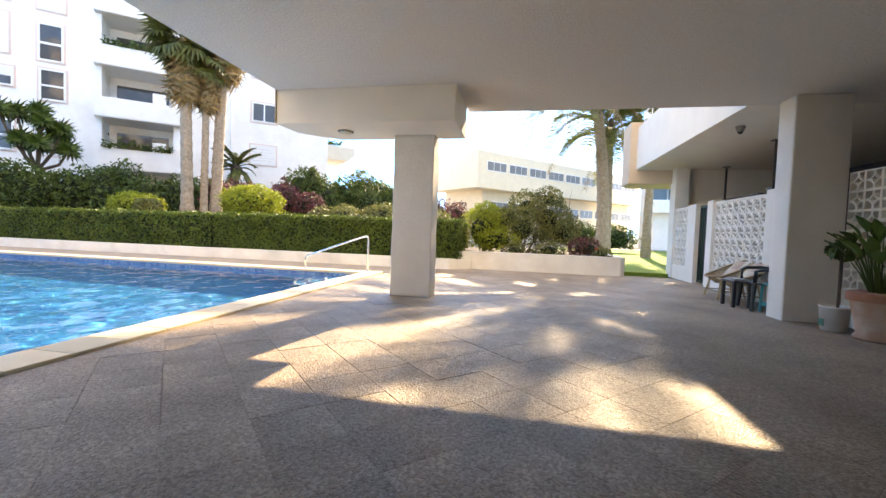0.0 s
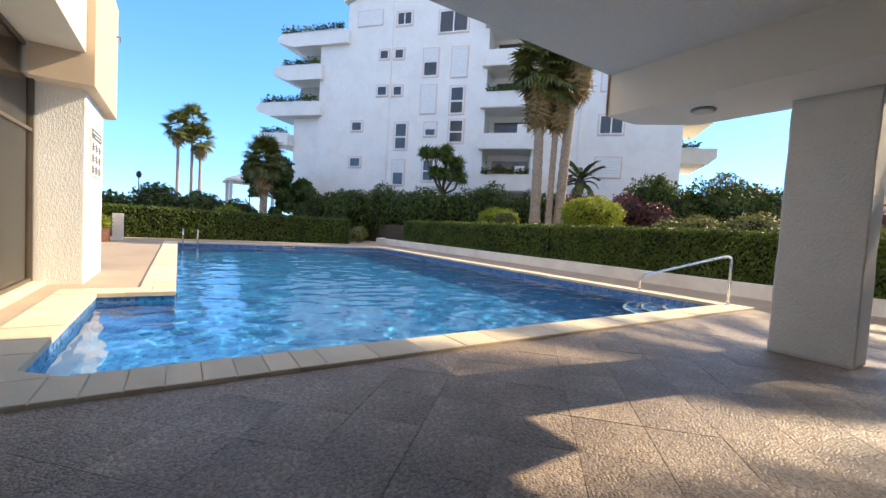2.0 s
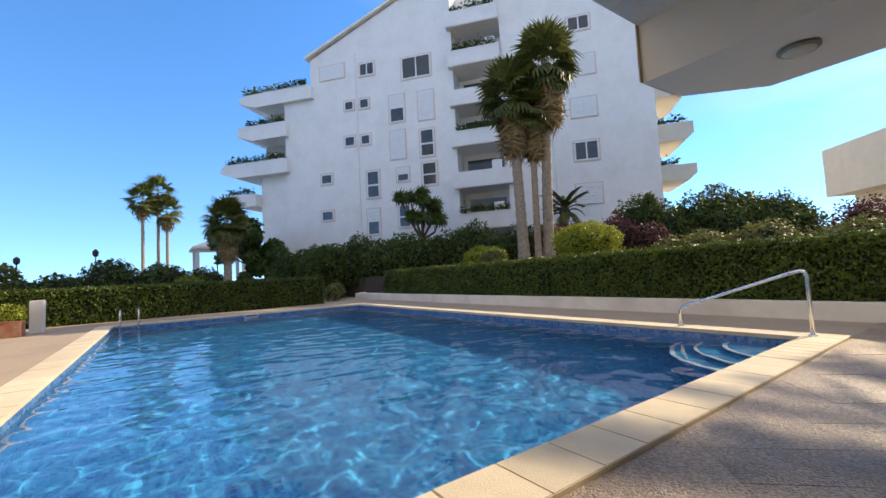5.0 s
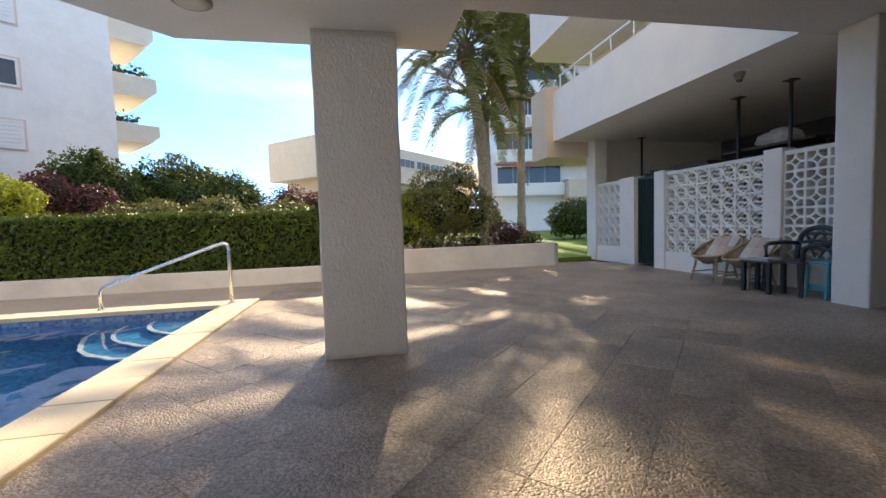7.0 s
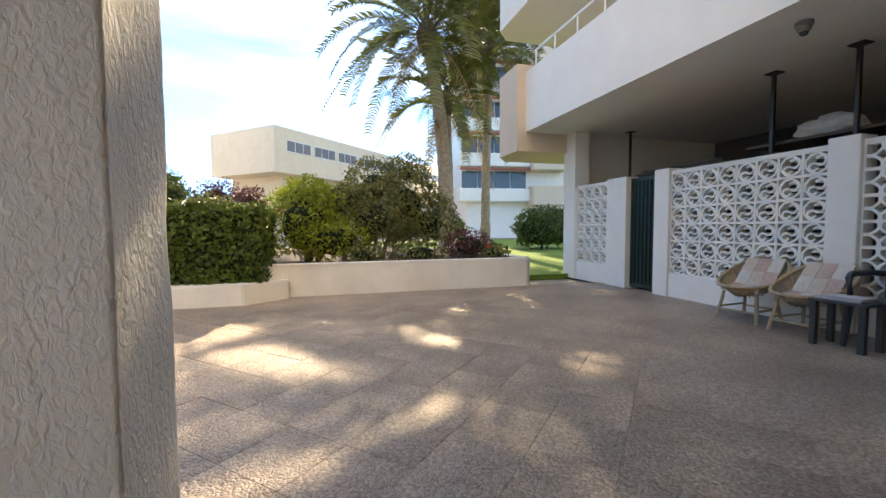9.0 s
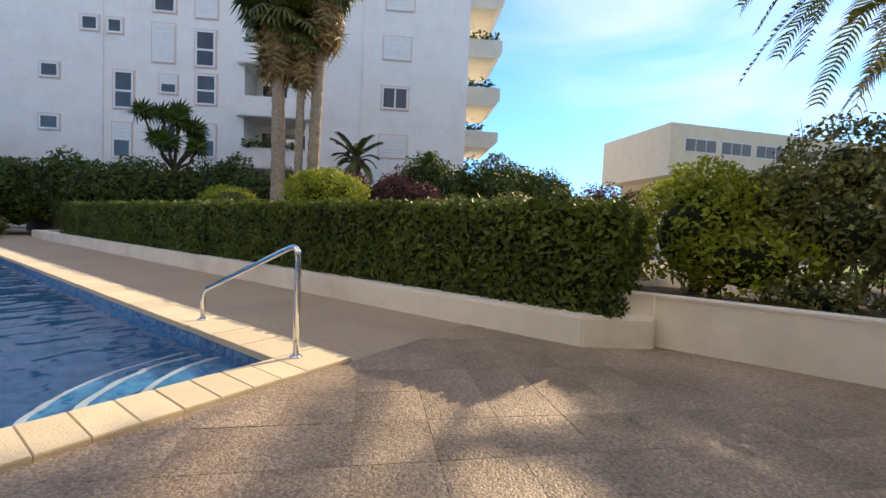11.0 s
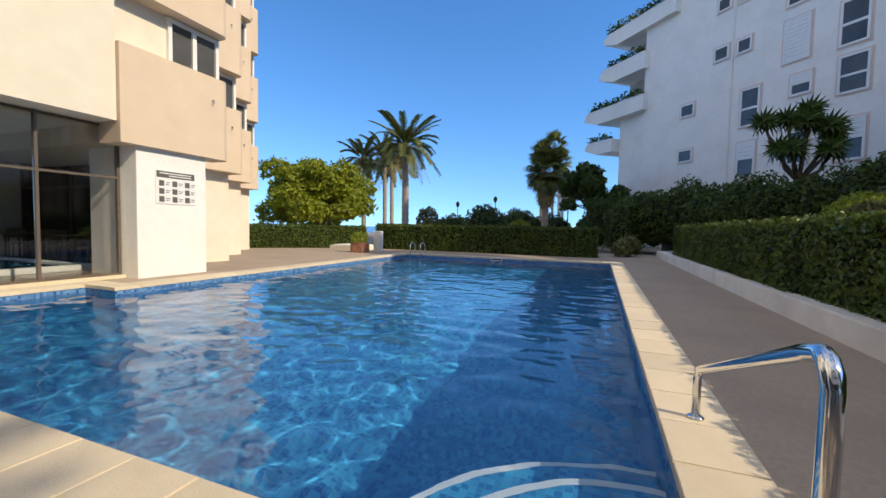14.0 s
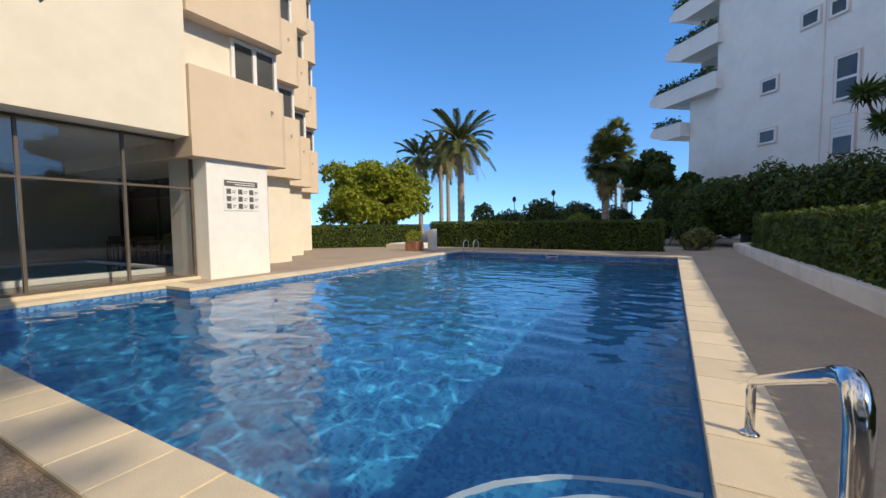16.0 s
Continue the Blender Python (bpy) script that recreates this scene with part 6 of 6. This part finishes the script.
terra = bpy.data.materials["terracotta"]
bp_ = thing("plant_pot", "large weathered terracotta pot with a bird-of-paradise plant", "plant pot")
px, py = 4.98, 4.42
bm = B()
lathe(bm, [(0.20, 0.0), (0.22, 0.03), (0.19, 0.06), (0.26, 0.42), (0.285, 0.44), (0.29, 0.54), (0.265, 0.55), (0.25, 0.50), (0.02, 0.49)], 28, (px, py, 0))
part("pot", bm, mat("limewashed_terracotta", (0.56, 0.46, 0.37), 0.85, (0.46, 0.24, 0.15), 5, 0.4, 40, stain=(0.40, 0.17, 0.10), stain_amount=0.8, stain_scale=3), bp_, "lime-stained terracotta", True)
bm = B()
lathe(bm, [(0.24, 0.49), (0.2, 0.505), (0.05, 0.51)], 20, (px, py, 0))
part("soil", bm, M["soil"], bp_)
bm = B()
lathe(bm, [(0.288, 0.445), (0.297, 0.45), (0.30, 0.535), (0.29, 0.545)], 28, (px, py, 0))
part("rim", bm, terra, bp_, "red terracotta rim", True)
for i in range(34):
    a, h = i * 2.399, RNG.uniform(0.3, 0.75)
    lean = RNG.uniform(0.05, 0.34)
    o = Vector((px + 0.08 * math.cos(a), py + 0.08 * math.sin(a), 0.50))
    tip = o + Vector((math.cos(a) * lean, math.sin(a) * lean, h))
    bm = B()
    tube(bm, [o, o.lerp(tip, 0.5) + Vector((0, 0, 0.04)), tip], [0.01, 0.008, 0.005], 5)
    d, s = (tip - o).normalized(), Vector((-math.sin(a), math.cos(a), 0))
    L, W = RNG.uniform(0.18, 0.30), RNG.uniform(0.04, 0.07)
    prev = None
    for k in range(6):
        q = k / 5
        c = tip + d * L * q + Vector((math.cos(a), math.sin(a), -0.5)) * 0.10 * q * q
        w = W * math.sin(math.pi * (0.08 + 0.90 * q))
        cur = (bm.verts.new(c + s * w + Vector((0, 0, 0.02))), bm.verts.new(c), bm.verts.new(c - s * w + Vector((0, 0, 0.02))))
        if prev:
            bm.faces.new((prev[0], cur[0], cur[1], prev[1]))
            bm.faces.new((prev[1], cur[1], cur[2], prev[2]))
        prev = cur
    part("leaf", bm, M["shrub"], bp_, smooth=False)
bk = thing("bucket", "white plastic bucket of soil with a stick", "bucket")
bm = B()
lathe(bm, [(0.125, 0.0), (0.15, 0.29), (0.158, 0.29), (0.158, 0.31), (0.145, 0.31), (0.14, 0.26), (0.02, 0.25)], 24, (4.82, 4.86, 0))
part("pail", bm, M["white_frame"], bk, smooth=True)
bm = B()
lathe(bm, [(0.138, 0.262), (0.1, 0.275), (0.02, 0.28)], 16, (4.82, 4.86, 0))
part("soil", bm, M["soil"], bk)
bm = B()
tube(bm, [(4.86, 4.88, 0.26), (4.88, 4.90, 0.95)], 0.016, 6)
part("stick", bm, M["bark"], bk)
bm = B()
box(bm, 4.672, 4.676, 4.80, 4.90, 0.06, 0.15)
part("label", bm, mat("green_label", (0.05, 0.2, 0.14), 0.6), bk)
p, d = blob_points((4.90, 4.92, 1.0), (0.16, 0.16, 0.10), 50)
leaf_mesh("plant", p, d, 0.10, M["shrub"], bk)

# ================================================================ paving and coping pieces, last
cope = thing("pool_coping", "cream stone coping slabs round the pool", "coping", kind="structure")


def stone_mesh(lx, ly, h=0.055):
    bm = B()
    box(bm, -lx / 2 + 0.0015, lx / 2 - 0.0015, -ly / 2 + 0.0015, ly / 2 - 0.0015, -h + 0.03, 0.03)
    bmesh.ops.bevel(bm, geom=[e for e in bm.edges if all(v.co.z > 0 for v in e.verts)], offset=0.005, segments=2, affect="EDGES")
    me = bpy.data.meshes.new("coping_stone")
    bm.to_mesh(me)
    bm.free()
    me.materials.append(M["coping"])
    return me


STONES = {}


def stones(x0, x1, y0, y1, length, along):
    n = max(1, round((x1 - x0 if along == "x" else y1 - y0) / length))
    sx, sy = ((x1 - x0) / n, y1 - y0) if along == "x" else (x1 - x0, (y1 - y0) / n)
    key = (round(sx, 4), round(sy, 4))
    if key not in STONES:
        STONES[key] = stone_mesh(*key)
    for i in range(n):
        ob = new("coping_stone", STONES[key])
        ob.parent = cope
        ob.location = (x0 + sx * (i + 0.5), (y0 + y1) / 2, RNG.uniform(-0.002, 0.002)) if along == "x" else ((x0 + x1) / 2, y0 + sy * (i + 0.5), RNG.uniform(-0.002, 0.002))


stones(PX1 - 0.02, PX1 - 0.02 + COPE, -1.2, 1.0, 0.2, "y")
stones(PX1 - 0.02, PX1 - 0.02 + COPE, 1.0, 6.52, 0.42, "y")
stones(PX1 - 0.02, PX1 - 0.02 + COPE, 6.52, PY1 - 0.02, 0.2, "y")
stones(PX1 - 0.02, PX1 - 0.02 + COPE, PY1 - 0.02, PY1 + 0.4, 0.42, "x")
stones(PX0, PX1 - 0.02, PY1 - 0.02, PY1 + 0.4, 0.5, "x")
stones(PX0 - 0.4, PX0 + 0.02, JOGY - 0.4, PY1 + 0.4, 0.5, "y")
stones(JOGX - 0.4, -3.0, PY0 - 0.4, PY0 + 0.02, 0.42, "x")
stones(JOGX - 0.4, JOGX + 0.02, PY0 + 0.02, JOGY - 0.4 + 0.42, 0.31, "y")
stones(PX0 + 0.02, JOGX - 0.4, JOGY - 0.4, JOGY + 0.02, 0.42, "x")
bm = B()
prism(bm, [(-3.02, PY0 + 0.02), (-3.02, PY0 - 0.4), (PX1 - 0.02, PY0 - 0.4), (PX1 - 0.02, PY0 + 0.26)], -0.025, 0.03)
part("corner_stone", bm, M["coping"], cope)

# square slabs laid on the diagonal
TILE, G = 0.41, 0.0007
bm = B()
h = TILE / 2 - G
lo = [bm.verts.new((x * h, y * h, -0.02)) for x, y in ((-1, -1), (1, -1), (1, 1), (-1, 1))]
up = [bm.verts.new((x * h, y * h, -0.002)) for x, y in ((-1, -1), (1, -1), (1, 1), (-1, 1))]
tp = [bm.verts.new((x * (h - 0.0012), y * (h - 0.0012), 0.0)) for x, y in ((-1, -1), (1, -1), (1, 1), (-1, 1))]
bm.faces.new(tp)
for i in range(4):
    j = (i + 1) % 4
    bm.faces.new((lo[i], lo[j], up[j], up[i]))
    bm.faces.new((up[i], up[j], tp[j], tp[i]))
slab_me = bpy.data.meshes.new("paving_slab")
bm.to_mesh(slab_me)
bm.free()
slab_me.materials.append(M["deck"])


def clip(poly, axis, value, keep_less):
    out = []
    for i, p in enumerate(poly):
        q = poly[(i + 1) % len(poly)]
        a, b = (p[axis] <= value) == keep_less, (q[axis] <= value) == keep_less
        if a:
            out.append(p)
        if a != b:
            s = (value - p[axis]) / (q[axis] - p[axis])
            out.append((p[0] + (q[0] - p[0]) * s, p[1] + (q[1] - p[1]) * s))
    return out


RX0, RX1, RY0, RY1 = -2.40, 5.2, -3.0, 10.86
S2 = math.sqrt(2)
rest = B()
made = 0
for i in range(-30, 40):
    for j in range(-30, 40):
        s, d = 4.40 + TILE * (i + 0.5), 2.19 + TILE * (j + 0.5)
        x, y = (s - d) / S2, (s + d) / S2
        e = TILE / S2
        if x < RX0 - e or x > RX1 + e or y < RY0 - e or y > RY1 + e:
            continue
        whole = RX0 + e < x < RX1 - e and RY0 + e < y < RY1 - e
        if whole and x < 2.35 and -1.2 < y < 9.6 and made < 300:
            ob = new("paving_slab", slab_me)
            ob.parent = floor
            ob.matrix_local = Matrix.Translation((x, y, RNG.uniform(-0.0015, 0.0015))) @ Matrix.Rotation(radians(45) + RNG.integers(4) * math.pi / 2, 4, "Z")
            made += 1
        else:
            q = (TILE / 2 - G) * S2
            poly = [(x + q, y), (x, y + q), (x - q, y), (x, y - q)]
            for axis, value, less in ((0, RX0, False), (0, RX1, True), (1, RY0, False), (1, RY1, True)):
                poly = clip(poly, axis, value, less) if len(poly) > 2 else poly
            if len(poly) > 2:
                prism(rest, poly, -0.02, RNG.uniform(-0.0015, 0.0015))
tagged(part("paving_slabs", rest, M["deck"], floor), kind="stuff")
